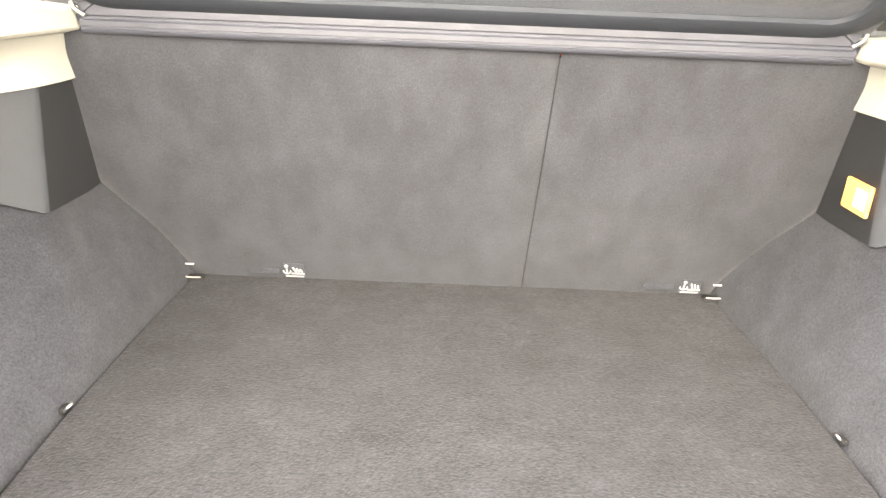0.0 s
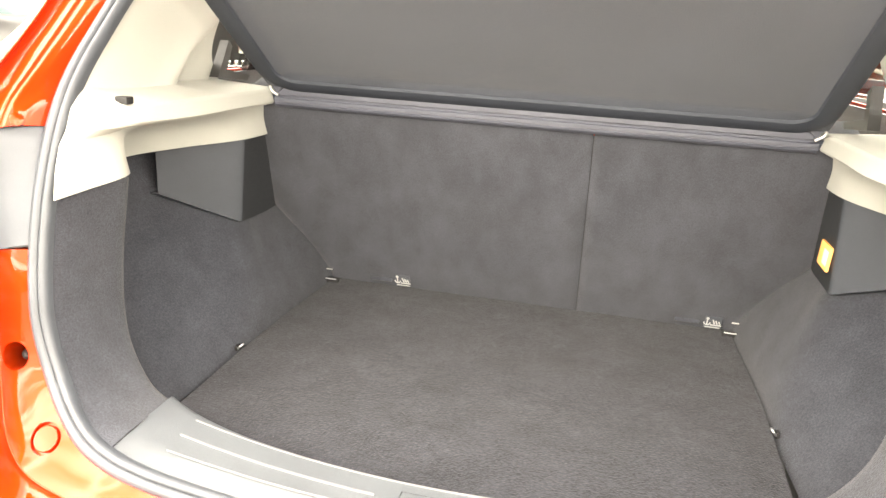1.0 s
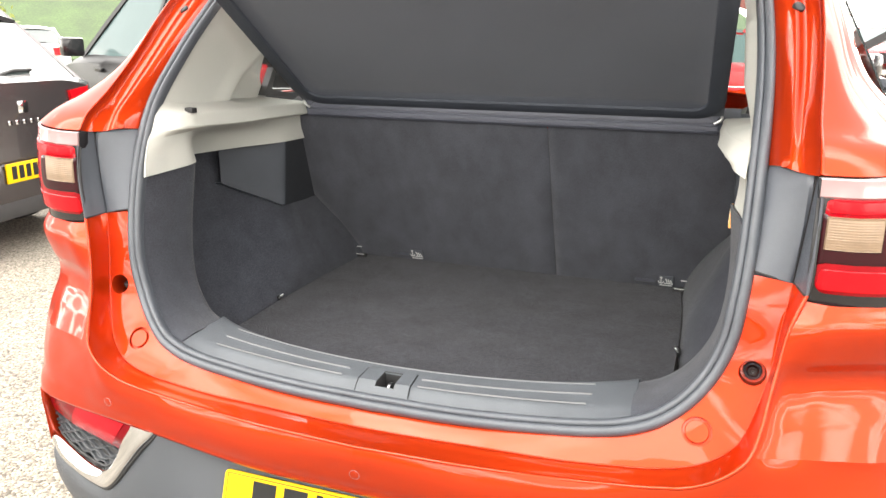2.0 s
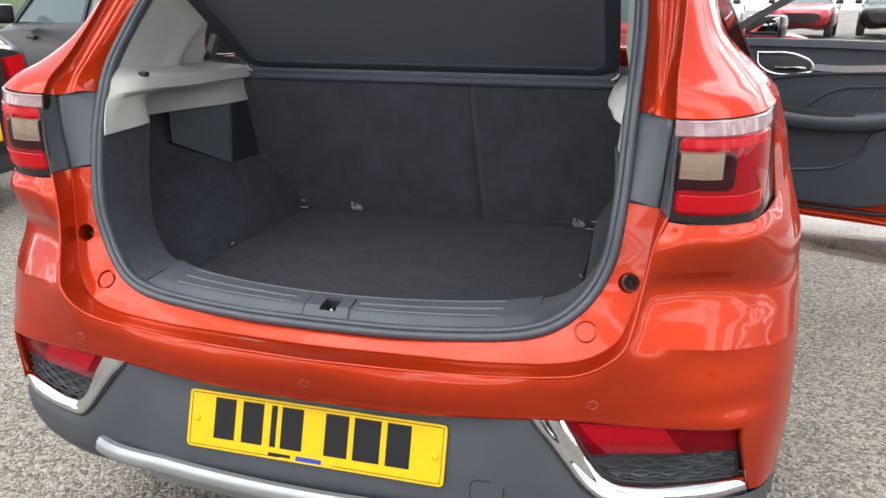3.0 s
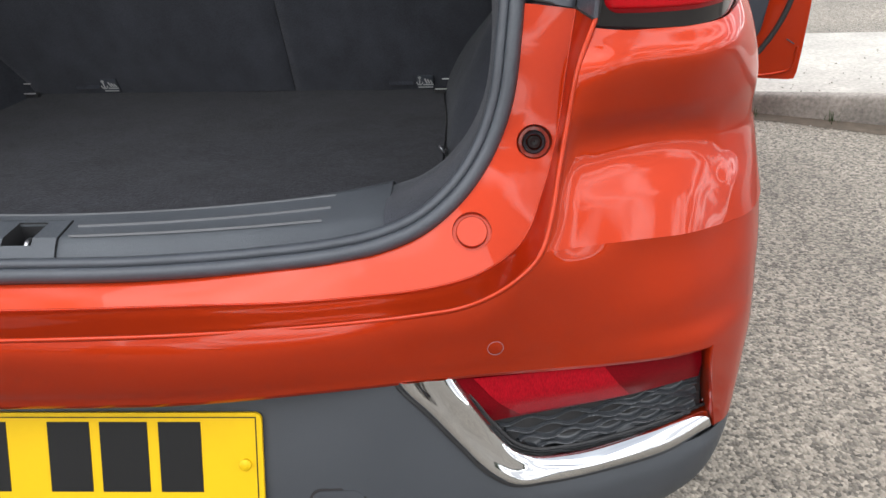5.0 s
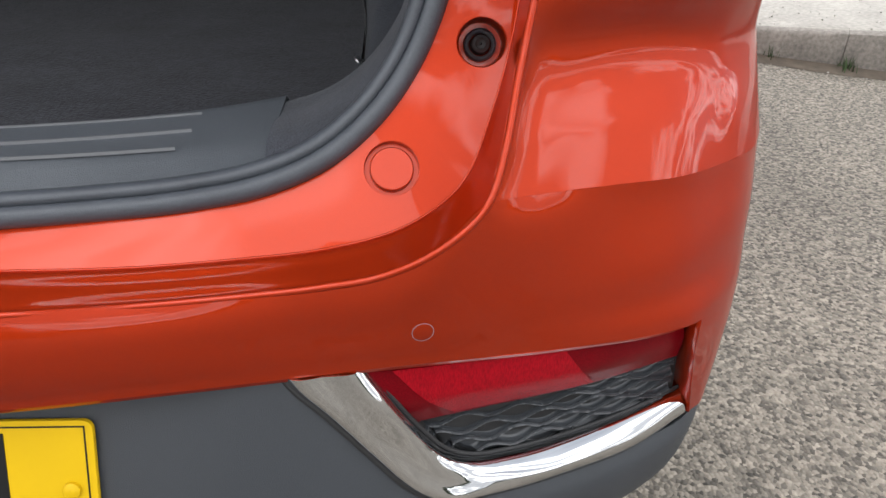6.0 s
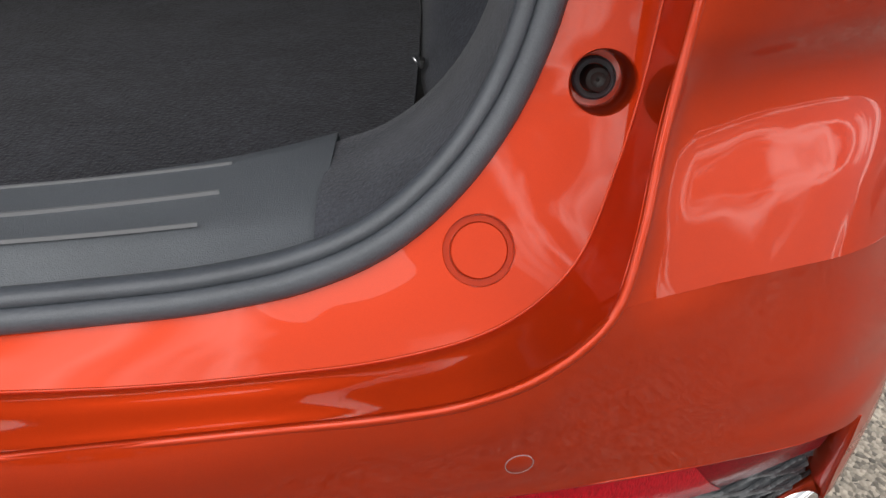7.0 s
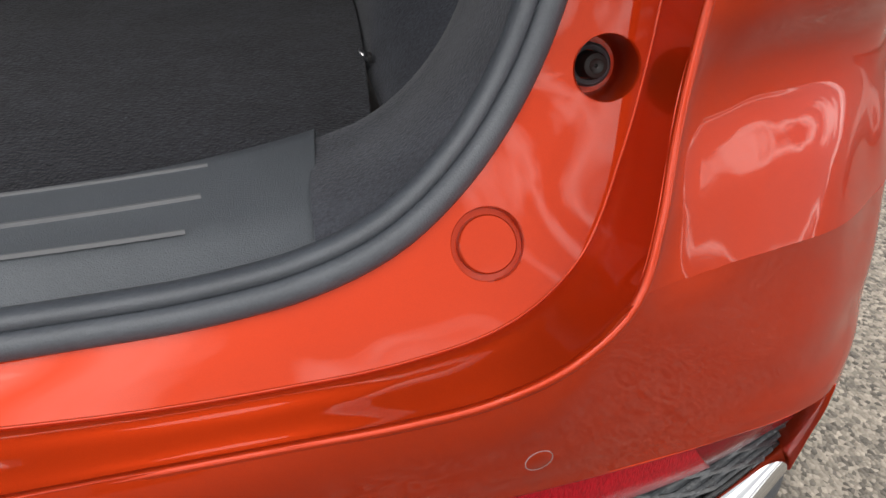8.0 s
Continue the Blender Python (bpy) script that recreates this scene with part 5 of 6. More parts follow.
def seat_back(x0, x1, label):
    nu, nv = 40, 30
    g = np.zeros((nv, nu, 3))
    for j in range(nv):
        z = .690 + (1.135 - .690) * j / (nv - 1)
        w0 = x0 if abs(x0) < .3 else math.copysign(.455 + .12 * min(1, max(0, (z - .74) / .2)), x0)
        w1 = x1 if abs(x1) < .3 else math.copysign(.455 + .12 * min(1, max(0, (z - .74) / .2)), x1)
        for i in range(nu):
            k = i / (nu - 1)
            x = w0 + (w1 - w0) * k
            edge = min(abs(x - w0), abs(w1 - x))
            roll = .009 * max(0, 1 - edge / .020) ** 2
            g[j, i] = (x, seat_y(z) + roll + .004 * noise.noise((x * 5, z * 6, 3)), z)
    return sheet("seat_back", g, CARPET_SEAT, car, label, 0.09, (0, -1, 0))


sheet("seat_gap_backing", np.array([[(.10, seat_y(.69) + .012, .69), (.14, seat_y(.69) + .012, .69)], [(.10, seat_y(1.12) + .012, 1.12), (.14, seat_y(1.12) + .012, 1.12)]]), BLACK, car, "", .004)
seat_back(-.60, .1178, "dark grey carpeted rear seat back, wider part")
seat_back(.1192, .60, "dark grey carpeted rear seat back, narrower part")


def tether_tag(x):
    z = .740
    n = Vector((0, -1, -.53)).normalized()
    upv = Vector((0, -.53, 1)).normalized()
    basis = Matrix((Vector((1, 0, 0)), upv, n)).transposed()
    o = Vector((x, seat_y(z) - .006, z))

    def put(a, b, c):
        return o + basis @ Vector((a, b, c))

    tag = block("tether_tag", (.034, .034, .002), put(0, 0, 0), PLASTIC, car, "black tether tag with a white anchor sign", .001, basis)
    tube("anchor_hook", [put(-.012 + .006 * math.cos(a), -.001 + .006 * math.sin(a), .002) for a in np.linspace(math.pi * .95, math.pi * 2.05, 12)], .0011, TAG_WHITE, tag, "", up=tuple(n))
    block("anchor_shank", (.0022, .016, .001), put(-.012, .003, .002), TAG_WHITE, tag, "", 0, basis)
    lathe("anchor_ring", [(.0012, 0), (.0032, 0), (.0032, .0010), (.0012, .0010), (.0012, 0)], Matrix.Translation(put(-.012, .012, .0016)) @ basis.to_4x4(), TAG_WHITE, tag, "", 14)
    for k in range(3):
        block("seat_mark", (.0028, .013 - .002 * k, .001), put(.001 + .0055 * k, .003 - .001 * k, .002), TAG_WHITE, tag, "", 0, basis @ Matrix.Rotation(radians(20), 3, "Z"))
    block("seat_mark", (.022, .0026, .001), put(.006, -.0065, .002), TAG_WHITE, tag, "", 0, basis)
    block("print_line", (.030, .0022, .001), put(0, -.0135, .002), TAG_WHITE, tag, "", 0, basis)


tether_tag(-.268)
tether_tag(.399)
for x in (-.320, .348):
    block("slot_recess", (.050, .004, .016), (x, seat_y(.738) + .0012, .738), CARPET_SEAT, car, "shallow anchor slot cover", .002, Euler((radians(-28), 0, 0)).to_matrix())


# ---- parcel shelf ----
def parcel_shelf():
    root = Vector((0, .952, 1.172))
    way = Vector((0, -.33, .217)).normalized()
    nrm = Vector((0, -way.z, way.y))
    if nrm.z > 0:
        nrm = -nrm
    half, length = .487, .62
    nu, nv = 61, 41
    g = np.zeros((nv, nu, 3))
    for j in range(nv):
        v = length * j / (nv - 1)
        for i in range(nu):
            u = -half + 2 * half * i / (nu - 1)
            d = min(half - abs(u), v + .012, length - v)
            rim = .012 * (1 - min(1, max(0, (d - .022) / .02)))
            p = root + way * v + nrm * rim
            g[j, i] = (u, p.y, p.z)
    panel = sheet("parcel_shelf", g, SHELF_FABRIC, car, "black parcel shelf, raised on its hinge", 0.014, tuple(nrm), angle=50)
    way_in = [(-half + .016, length - .016)] + [(-half + .016 + .05 * (1 - math.cos(a)), .012 + .05 * (1 - math.sin(a))) for a in np.linspace(0, math.pi / 2, 9)]
    way_in = way_in + [(-u, v) for u, v in way_in[::-1]]
    border = [root + way * v + nrm * .0125 + Vector((u, 0, 0)) for u, v in way_in]
    sweep("shelf_border", [tuple(p) for p in border], [(-.017, -.004), (-.016, .0015), (-.012, .003), (.012, .003), (.016, .0015), (.017, -.004)], tuple(nrm), SHELF_BORDER, panel, "dark moulded border of the shelf")
    prof = [(-.036, -.02), (-.037, -.004), (-.030, .006), (-.018, .010), (-.005, .011), (-.003, .0085), (.000, .0085), (.002, .012), (.008, .0125), (.009, .011), (.011, .011), (.012, .0125), (.016, .011), (.019, .005), (.018, -.02)]
    sweep("hinge_rail", np.c_[np.linspace(-.478, .478, 30), np.full(30, .956), np.full(30, 1.147)], prof, (0, -1, -.1), SHELF_EDGE, panel, "grey plastic rail at the shelf's hinge")
    mesh_ob("fixed_panel", [(-.56, .955, 1.15), (.56, .955, 1.15), (.56, 1.10, 1.16), (-.56, 1.10, 1.16), (-.56, .955, 1.135), (.56, .955, 1.135), (.56, 1.10, 1.145), (-.56, 1.10, 1.145)],
            [(0, 1, 2, 3), (7, 6, 5, 4), (0, 4, 5, 1), (1, 5, 6, 2), (2, 6, 7, 3), (3, 7, 4, 0)], SHELF_FABRIC, panel, "")
    for s in (1, -1):
        tube("hinge_pin", spl([(.470 * s, .943, 1.150), (.484 * s, .942, 1.160), (.480 * s, .940, 1.178)], 10), .0032, STEEL, panel, "steel hinge pin", up=(0, 1, 0))
        block("hinge_tab", (.018, .008, .018), (.470 * s, .944, 1.166), SHELF_EDGE, panel, "", .002, Euler((0, radians(35 * s), 0)).to_matrix())


parcel_shelf()


# ---- rest of the car's shell ----
def shell():
    for s in (1, -1):
        rows = []
        for z, w in ((.44, .880), (.60, .905), (.75, .903), (.85, .895), (.96, .876), (1.02, .860), (1.157, .822)):
            y0 = .80 if z < 1.1 else .82
            rows.append([(w - .008, y0, z), (w, 1.25, z), (w + .003, 2.2, z), (w, 3.2, z), (w - .015, 3.85, z), (w - .10, 4.25, z - (.05 if z > .9 else 0)), (w - .38, 4.43, z - (.14 if z > .9 else 0)), (0, 4.50, z - (.2 if z > .9 else 0))])
        g = loft(rows, 120, 30)
        keep = []
        for j in range(29):
            for i in range(119):
                c = g[j:j + 2, i:i + 2].reshape(-1, 3).mean(axis=0)
                arch = math.hypot(c[1] - 1.03, c[2] - .33) < .39 or math.hypot(c[1] - 3.62, c[2] - .33) < .39
                aperture = s > 0 and 2.32 < c[1] < 3.42 and c[2] > .40
                if not arch and not aperture:
                    keep.append((j * 120 + i, j * 120 + i + 1, (j + 1) * 120 + i + 1, (j + 1) * 120 + i))
        ob = mesh_ob("body_side", mir(g, s).reshape(-1, 3), keep, PAINT, car, "orange body side")
        bm = bmesh.new()
        bm.from_mesh(ob.data)
        bmesh.ops.delete(bm, geom=[v for v in bm.verts if not v.link_faces], context="VERTS")
        bm.to_mesh(ob.data)
        bm.free()
        for piece in split_islands(ob, ["front_wing", "side_strip"]):
            thicken(piece, .004, (s, 0, 0))
        for cy in (1.03, 3.62):
            arc = [((.868 if cy < 2 else .878) * s, cy + .405 * math.cos(a), .33 + .405 * math.sin(a)) for a in np.linspace(0.0, math.pi, 40)]
            sweep("arch_cladding", arc, [(-.03, -.02), (-.03, .004), (.03, .010), (.033, -.02)], (s, 0, 0), BUMPER_PLASTIC, car, "dark grey wheel arch cladding")
            sheet("arch_liner", np.array([[(x * s, cy + .40 * math.cos(a), .33 + .40 * math.sin(a)) for a in np.linspace(-.1, math.pi + .1, 24)] for x in (.62, .88)]), BLACK, car, "", .004)
            wheel(car, Vector((.755 * s, cy, .335)), s, .335, ALLOY)
        sweep("side_skirt", [(.885 * s, 1.42, .34), (.895 * s, 2.3, .33), (.885 * s, 3.23, .34)], [(-.09, -.03), (-.08, .012), (.09, .018), (.10, -.03)], (s, 0, 0), BUMPER_PLASTIC, car, "dark grey side skirt")
        # side glass and pillars
        for y0, y1, name in ((.90, 1.42, "rear_quarter_glass"), (1.47, 2.36, "rear_door_glass"), (2.44, 3.35, "front_door_glass")):
            if s > 0 and y0 > 2.4:
                continue
            top0, top1 = min(y0 + .04, 3.0), min(y1, 2.75 if y1 > 3 else y1)
            sheet(name, np.array([[(.780 * s, y0, 1.185), (.790 * s, y1, 1.165)], [(.620 * s, top0, 1.50), (.620 * s, top1, 1.50)]]), CLEAR_GLASS if y0 > 2.4 else TINTED_GLASS, car, "side window glass", .004).visible_shadow = False
        for y, wd in ((1.445, .03), (2.40, .05)):
            sheet("door_pillar", np.array([[(.797 * s, y - wd, 1.16), (.797 * s, y + wd, 1.16)], [(.618 * s, y - wd, 1.52), (.618 * s, y + wd, 1.52)]]), BLACK_GLOSS, car, "black door pillar", .02)
        sheet("windscreen_pillar", np.array([[(.80 * s, 3.42, 1.10), (.84 * s, 3.36, 1.12)], [(.60 * s, 2.68, 1.545), (.635 * s, 2.66, 1.52)]]), PAINT, car, "orange windscreen pillar", .03)
        sweep("roof_rail", spl([(.60 * s, .95, 1.545), (.605 * s, 1.2, 1.585), (.60 * s, 2.2, 1.60), (.585 * s, 2.6, 1.565)], 30), circle(.014, 8), (0, 0, 1), SILVER, car, "silver roof rail")
    roof = [[(x, y, z - .30 * (abs(x) / .645) ** 3 * .25) for x in np.linspace(-.645, .645, 13)] for y, z in ((.80, 1.545), (1.1, 1.59), (1.8, 1.61), (2.4, 1.59), (2.72, 1.545))]
    sheet("roof", loft(roof, 40, 20), PAINT, car, "orange roof", .03, (0, 0, 1))
    bonnet = [[(x * .80, y, z - .06 * abs(x) ** 3) for x in np.linspace(-1, 1, 11)] for y, z in ((3.42, 1.13), (3.8, 1.09), (4.15, 1.02), (4.40, .90))]
    sheet("bonnet", loft(bonnet, 30, 16), PAINT, car, "orange bonnet", .01, (0, 0, 1))
    sheet("windscreen", loft([[(-.78, 3.40, 1.13), (0, 3.46, 1.13), (.78, 3.40, 1.13)], [(-.60, 2.70, 1.54), (0, 2.74, 1.575), (.60, 2.70, 1.54)]], 20, 10, True), CLEAR_GLASS, car, "windscreen glass", .004).visible_shadow = False
    sheet("underbody", np.array([[(-.60, .60, .34), (.60, .60, .34)], [(-.62, 4.2, .26), (.62, 4.2, .26)]]), BLACK, car, "black underbody", .03)
    sheet("boot_well", np.array([[(-.60, .33, .66), (.60, .33, .66)], [(-.62, 1.35, .64), (.62, 1.35, .64)]]), BLACK, car, "", .02)
    for s in (1, -1):
        spans = ((1.16, 2.30),) if s > 0 else ((1.16, 2.30), (2.36, 3.38))
        for y0, y1 in spans:
            sheet("door_lining", loft([[(.835 * s, y0, .45), (.84 * s, (y0 + y1) / 2, .45), (.835 * s, y1, .45)], [(.80 * s, y0, .80), (.79 * s, (y0 + y1) / 2, .80), (.80 * s, y1, .80)], [(.772 * s, y0, 1.155), (.775 * s, (y0 + y1) / 2, 1.155), (.772 * s, y1, 1.15)]], 12, 10), DOOR_CARD, car, "dark door lining", .008, (-s, 0, 0))
    sheet("headliner", loft([[(-.56, .92, 1.50), (0, .90, 1.53), (.56, .92, 1.50)], [(-.58, 1.8, 1.545), (0, 1.8, 1.57), (.58, 1.8, 1.545)], [(-.56, 2.6, 1.51), (0, 2.62, 1.54), (.56, 2.6, 1.51)]], 16, 12), WHITE_TRIM, car, "light grey roof lining", .006, (0, 0, -1))
    # open tailgate above the boot
    tg = [[(-.58, .86, 1.62), (0, .84, 1.64), (.58, .86, 1.62)], [(-.65, .53, 1.80), (0, .50, 1.86), (.65, .53, 1.80)], [(-.65, .20, 1.97), (0, .15, 2.04), (.65, .20, 1.97)], [(-.60, -.02, 1.98), (0, -.08, 2.04), (.60, -.02, 1.98)]]
    g = loft(tg, 30, 24)
    hole = lambda q: 4 <= q[0] // 30 < 12 and 4 <= q[0] % 30 < 25
    tail = thicken(mesh_ob("tailgate", g.reshape(-1, 3), [q for q in grid_faces(24, 30) if not hole(q)], PAINT, car, "orange tailgate, lifted open"), .04, (0, 0, 1))
    sheet("rear_window", g[4:13, 4:26] - (0, 0, .012), CLEAR_GLASS, tail, "rear window glass", .004).visible_shadow = False
    sheet("tailgate_trim", g[13:22, 3:27] + (0, .012, -.046), DOOR_CARD, tail, "dark grey inner trim of the tailgate", .006, (0, 0, -1))


def wheel(parent, at, s, r, rim_mat):
    m = Matrix.Translation(at) @ Matrix.Rotation(radians(90 * s), 4, "Y")
    w = .105
    tyre_prof = [(r * .64, -w), (r * .9, -w * 1.0), (r * .975, -w * .85), (r, -w * .6), (r, w * .6), (r * .975, w * .85), (r * .9, w), (r * .64, w), (r * .64, -w)]
    t = lathe("wheel", [(r * .62, -w * .8), (r * .655, -w * .8), (r * .655, w * .82), (r * .61, w * .86), (r * .58, w * .6), (r * .58, -w * .8), (r * .62, -w * .8)], m, rim_mat, parent, "alloy wheel", 36)
    lathe("tyre", tyre_prof, m, TYRE, t, "black tyre", 40)
    lathe("hub", [(0, w * .62), (r * .16, w * .60), (r * .20, w * .45), (r * .58, -w * .2), (0, -w * .25)], m, BLACK, t, "", 24)
    for k in range(5):
        a = 2 * math.pi * k / 5 + .3
        for da in (-.16, .16):
            p0 = m @ Vector((r * .12 * math.cos(a), r * .12 * math.sin(a), w * .66))
            p1 = m @ Vector((r * .61 * math.cos(a + da), r * .61 * math.sin(a + da), w * .74))
            sweep("spoke", [p0, (p0 + p1) / 2 + (p0 - p1).cross(Vector((0, 0, 0))), p1], [(-.014, -.012), (-.010, .010), (.010, .010), (.014, -.012)], (s, 0, 0), rim_mat, t, "")
    return t


shell()


# ---- open front door ----
def front_door():
    hinge, tip = Vector((.885, 3.497, 0)), Vector((2.005, 3.037, 0))
    way = (tip - hinge).normalized()
    face = Vector((way.y, -way.x, 0))
    if face.y > 0:
        face = -face

    def put(a, z, out=0.0):
        return tuple(hinge + way * a + face * out + Vector((0, 0, z)))

    # outer shell with a curved lower edge
    outline = [(0, .40), (.10, .315), (.5, .292), (1.0, .296), (1.165, .300), (1.190, .306), (1.198, .335), (1.203, .42), (1.207, .62), (1.20, .86), (1.185, 1.10), (1.17, 1.150), (.6, 1.155), (.03, 1.16), (0, 1.1)]
    verts = [put(a, z, .004) for a, z in outline] + [put(a, z, -.12) for a, z in outline]
    n = len(outline)
    door = mesh_ob("front_door", verts, [tuple(range(n)), tuple(range(2 * n - 1, n - 1, -1))] + [(i, (i + 1) % n, n + (i + 1) % n, n + i) for i in range(n)], PAINT, car, "open front door, red shell with a dark lining", 30)
    card = [tuple(q) for q in spl([(.055, .45), (.12, .385), (.5, .376), (.84, .384), (.935, .415), (1.003, .475), (1.030, .60), (1.046, .75), (1.062, .90), (1.085, 1.165)], 40)] + [(.6, 1.175), (.05, 1.18)]
    k = len(card)
    mesh_ob("door_card", [put(a, z, .030) for a, z in card] + [put(a, z, .006) for a, z in card], [tuple(range(k))] + [(i, (i + 1) % k, k + (i + 1) % k, k + i) for i in range(k)], DOOR_CARD, door, "dark grey door lining", 30)
    sweep("door_seal", spl([put(a, z, .008) for a, z in [(.05, .36), (.5, .348), (.82, .350), (.94, .358), (1.000, .388), (1.045, .450), (1.100, .565), (1.145, .79), (1.158, 1.0), (1.16, 1.15)]], 50), circle(.012, 8), tuple(face), BLACK_RUBBER, door, "black door seal")
    # window sill, arm rest, pocket
    sweep("sill_pad", [put(.04, 1.165, .03), put(.6, 1.165, .034), put(1.13, 1.155, .03)], [(-.022, -.02), (-.020, .012), (.016, .016), (.026, -.02)], tuple(face), DOOR_CARD_LIGHT, door, "grey top pad of the lining")
    sweep("armrest", spl([put(.10, .86, .03), put(.28, .815, .055), put(.5, .793, .065), put(.8, .808, .06), put(1.02, .855, .032)], 30), [(-.044, -.03), (-.040, .012), (-.018, .03), (.014, .032), (.036, .018), (.042, -.03)], tuple(face), DOOR_CARD_LIGHT, door, "padded armrest")
    sweep("switch_panel", spl([put(.28, .872, .055), put(.42, .848, .072), put(.56, .834, .080), put(.74, .838, .078)], 16), [(-.012, -.02), (-.010, .008), (.010, .008), (.012, -.02)], tuple(face), BLACK, door, "black switch panel")
    sweep("trim_line", spl([put(.12, .90, .03), put(.3, .985, .034), put(.6, 1.03, .036), put(1.1, 1.045, .032)], 30), [(-.012, -.01), (-.006, .008), (.006, .008), (.012, -.01)], tuple(face), DOOR_CARD_LIGHT, door, "")
    sweep("inset_edge", spl([put(.50, .85, .031), (put(.555, .905, .033)), put(.64, .952, .034), put(.80, .975, .034), put(1.06, .992, .032)], 30), [(-.010, -.01), (-.003, .005), (.003, .005), (.010, -.01)], tuple(face), DOOR_CARD_LIGHT, door, "")
    for a, z0, z1 in ((.632, .850, .945), (.758, .852, .956), (.883, .862, .960)):
        sweep("stitch_line", [put(a, z0, .0315), put(a + .055, z1, .0315)], circle(.0022, 6), tuple(face), SHELF_EDGE, door, "")
    sweep("handle_surround", spl([put(a, z, .036) for a, z in [(.235, 1.115), (.44, 1.105), (.50, 1.075), (.515, 1.035), (.46, 1.020), (.285, 1.028), (.245, 1.06), (.235, 1.115)]], 40), circle(.008, 8), tuple(face), CHROME, door, "chrome surround of the inner handle")
    block("handle_recess", (.24, .012, .075), put(.375, 1.066, .030), BLACK, door, "black handle recess", .004, Matrix.Rotation(math.atan2(way.y, way.x), 3, "Z"))
    block("inner_handle", (.15, .014, .016), put(.405, 1.044, .040), CHROME, door, "chrome inner handle", .004, Matrix.Rotation(math.atan2(way.y, way.x), 3, "Z"))
    sweep("chrome_strip", spl([put(.50, 1.052, .036), put(.60, 1.047, .038), put(.85, 1.060, .038), put(1.08, 1.066, .034)], 24), [(-.019, -.01), (-.014, .006), (.013, .006), (.017, -.01)], tuple(face), SILVER, door, "satin silver strip")
    # lower pocket, a paler moulding with a dark pocket
    pk = [tuple(q) for q in spl([(.06, .50), (.3, .512), (.5, .536), (.70, .582), (.795, .655), (.825, .745), (.88, .776), (1.045, .79)], 30)] + [(1.043, .75), (1.027, .60), (1.000, .477), (.933, .418), (.84, .388), (.5, .380), (.12, .389)]
    q = len(pk)
    mesh_ob("lower_panel", [put(a, z, .042) for a, z in pk] + [put(a, z, .028) for a, z in pk], [tuple(range(q))] + [(i, (i + 1) % q, q + (i + 1) % q, q + i) for i in range(q)], DOOR_CARD_LIGHT, door, "paler lower moulding", 30)
    sweep("pocket_lip", spl([put(a, z, .040) for a, z in pk[:30]], 40), circle(.008, 8), tuple(face), DOOR_CARD_LIGHT, door, "rounded lip of the door pocket")
    # window frame and glass
    fr = [put(.05, 1.20, -.05), put(.30, 1.36, -.055), put(.55, 1.50, -.07), put(.75, 1.575, -.08), put(1.0, 1.59, -.085), put(1.13, 1.56, -.08), put(1.17, 1.20, -.05)]
    sweep("window_frame", spl(fr, 50), [(-.018, -.015), (-.018, .015), (.018, .015), (.018, -.015)], tuple(face), BLACK, door, "black window frame")
    sweep("sill_crease", spl([put(.35, .318, .006), put(.8, .316, .006), put(1.10, .322, .006), put(1.165, .345, .006), put(1.182, .45, .006)], 30), circle(.006, 8), tuple(face), PAINT, door, "")
    block("door_stop", (.042, .006, .005), put(1.150, .470, .008), DOOR_CARD_LIGHT, door, "small grey rubber stop", .002, Matrix.Rotation(math.atan2(way.y, way.x), 3, "Z") @ Matrix.Rotation(radians(30), 3, "Y"))
    # mirror on the outside
    block("door_mirror", (.20, .12, .13), put(.20, 1.235, -.20), BLACK_GLOSS, door, "black door mirror", .03, Matrix.Rotation(math.atan2(way.y, way.x), 3, "Z"))
    block("mirror_glass", (.16, .004, .10), put(.20, 1.24, -.136), CHROME, door, "mirror glass", .001, Matrix.Rotation(math.atan2(way.y, way.x), 3, "Z"))


front_door()


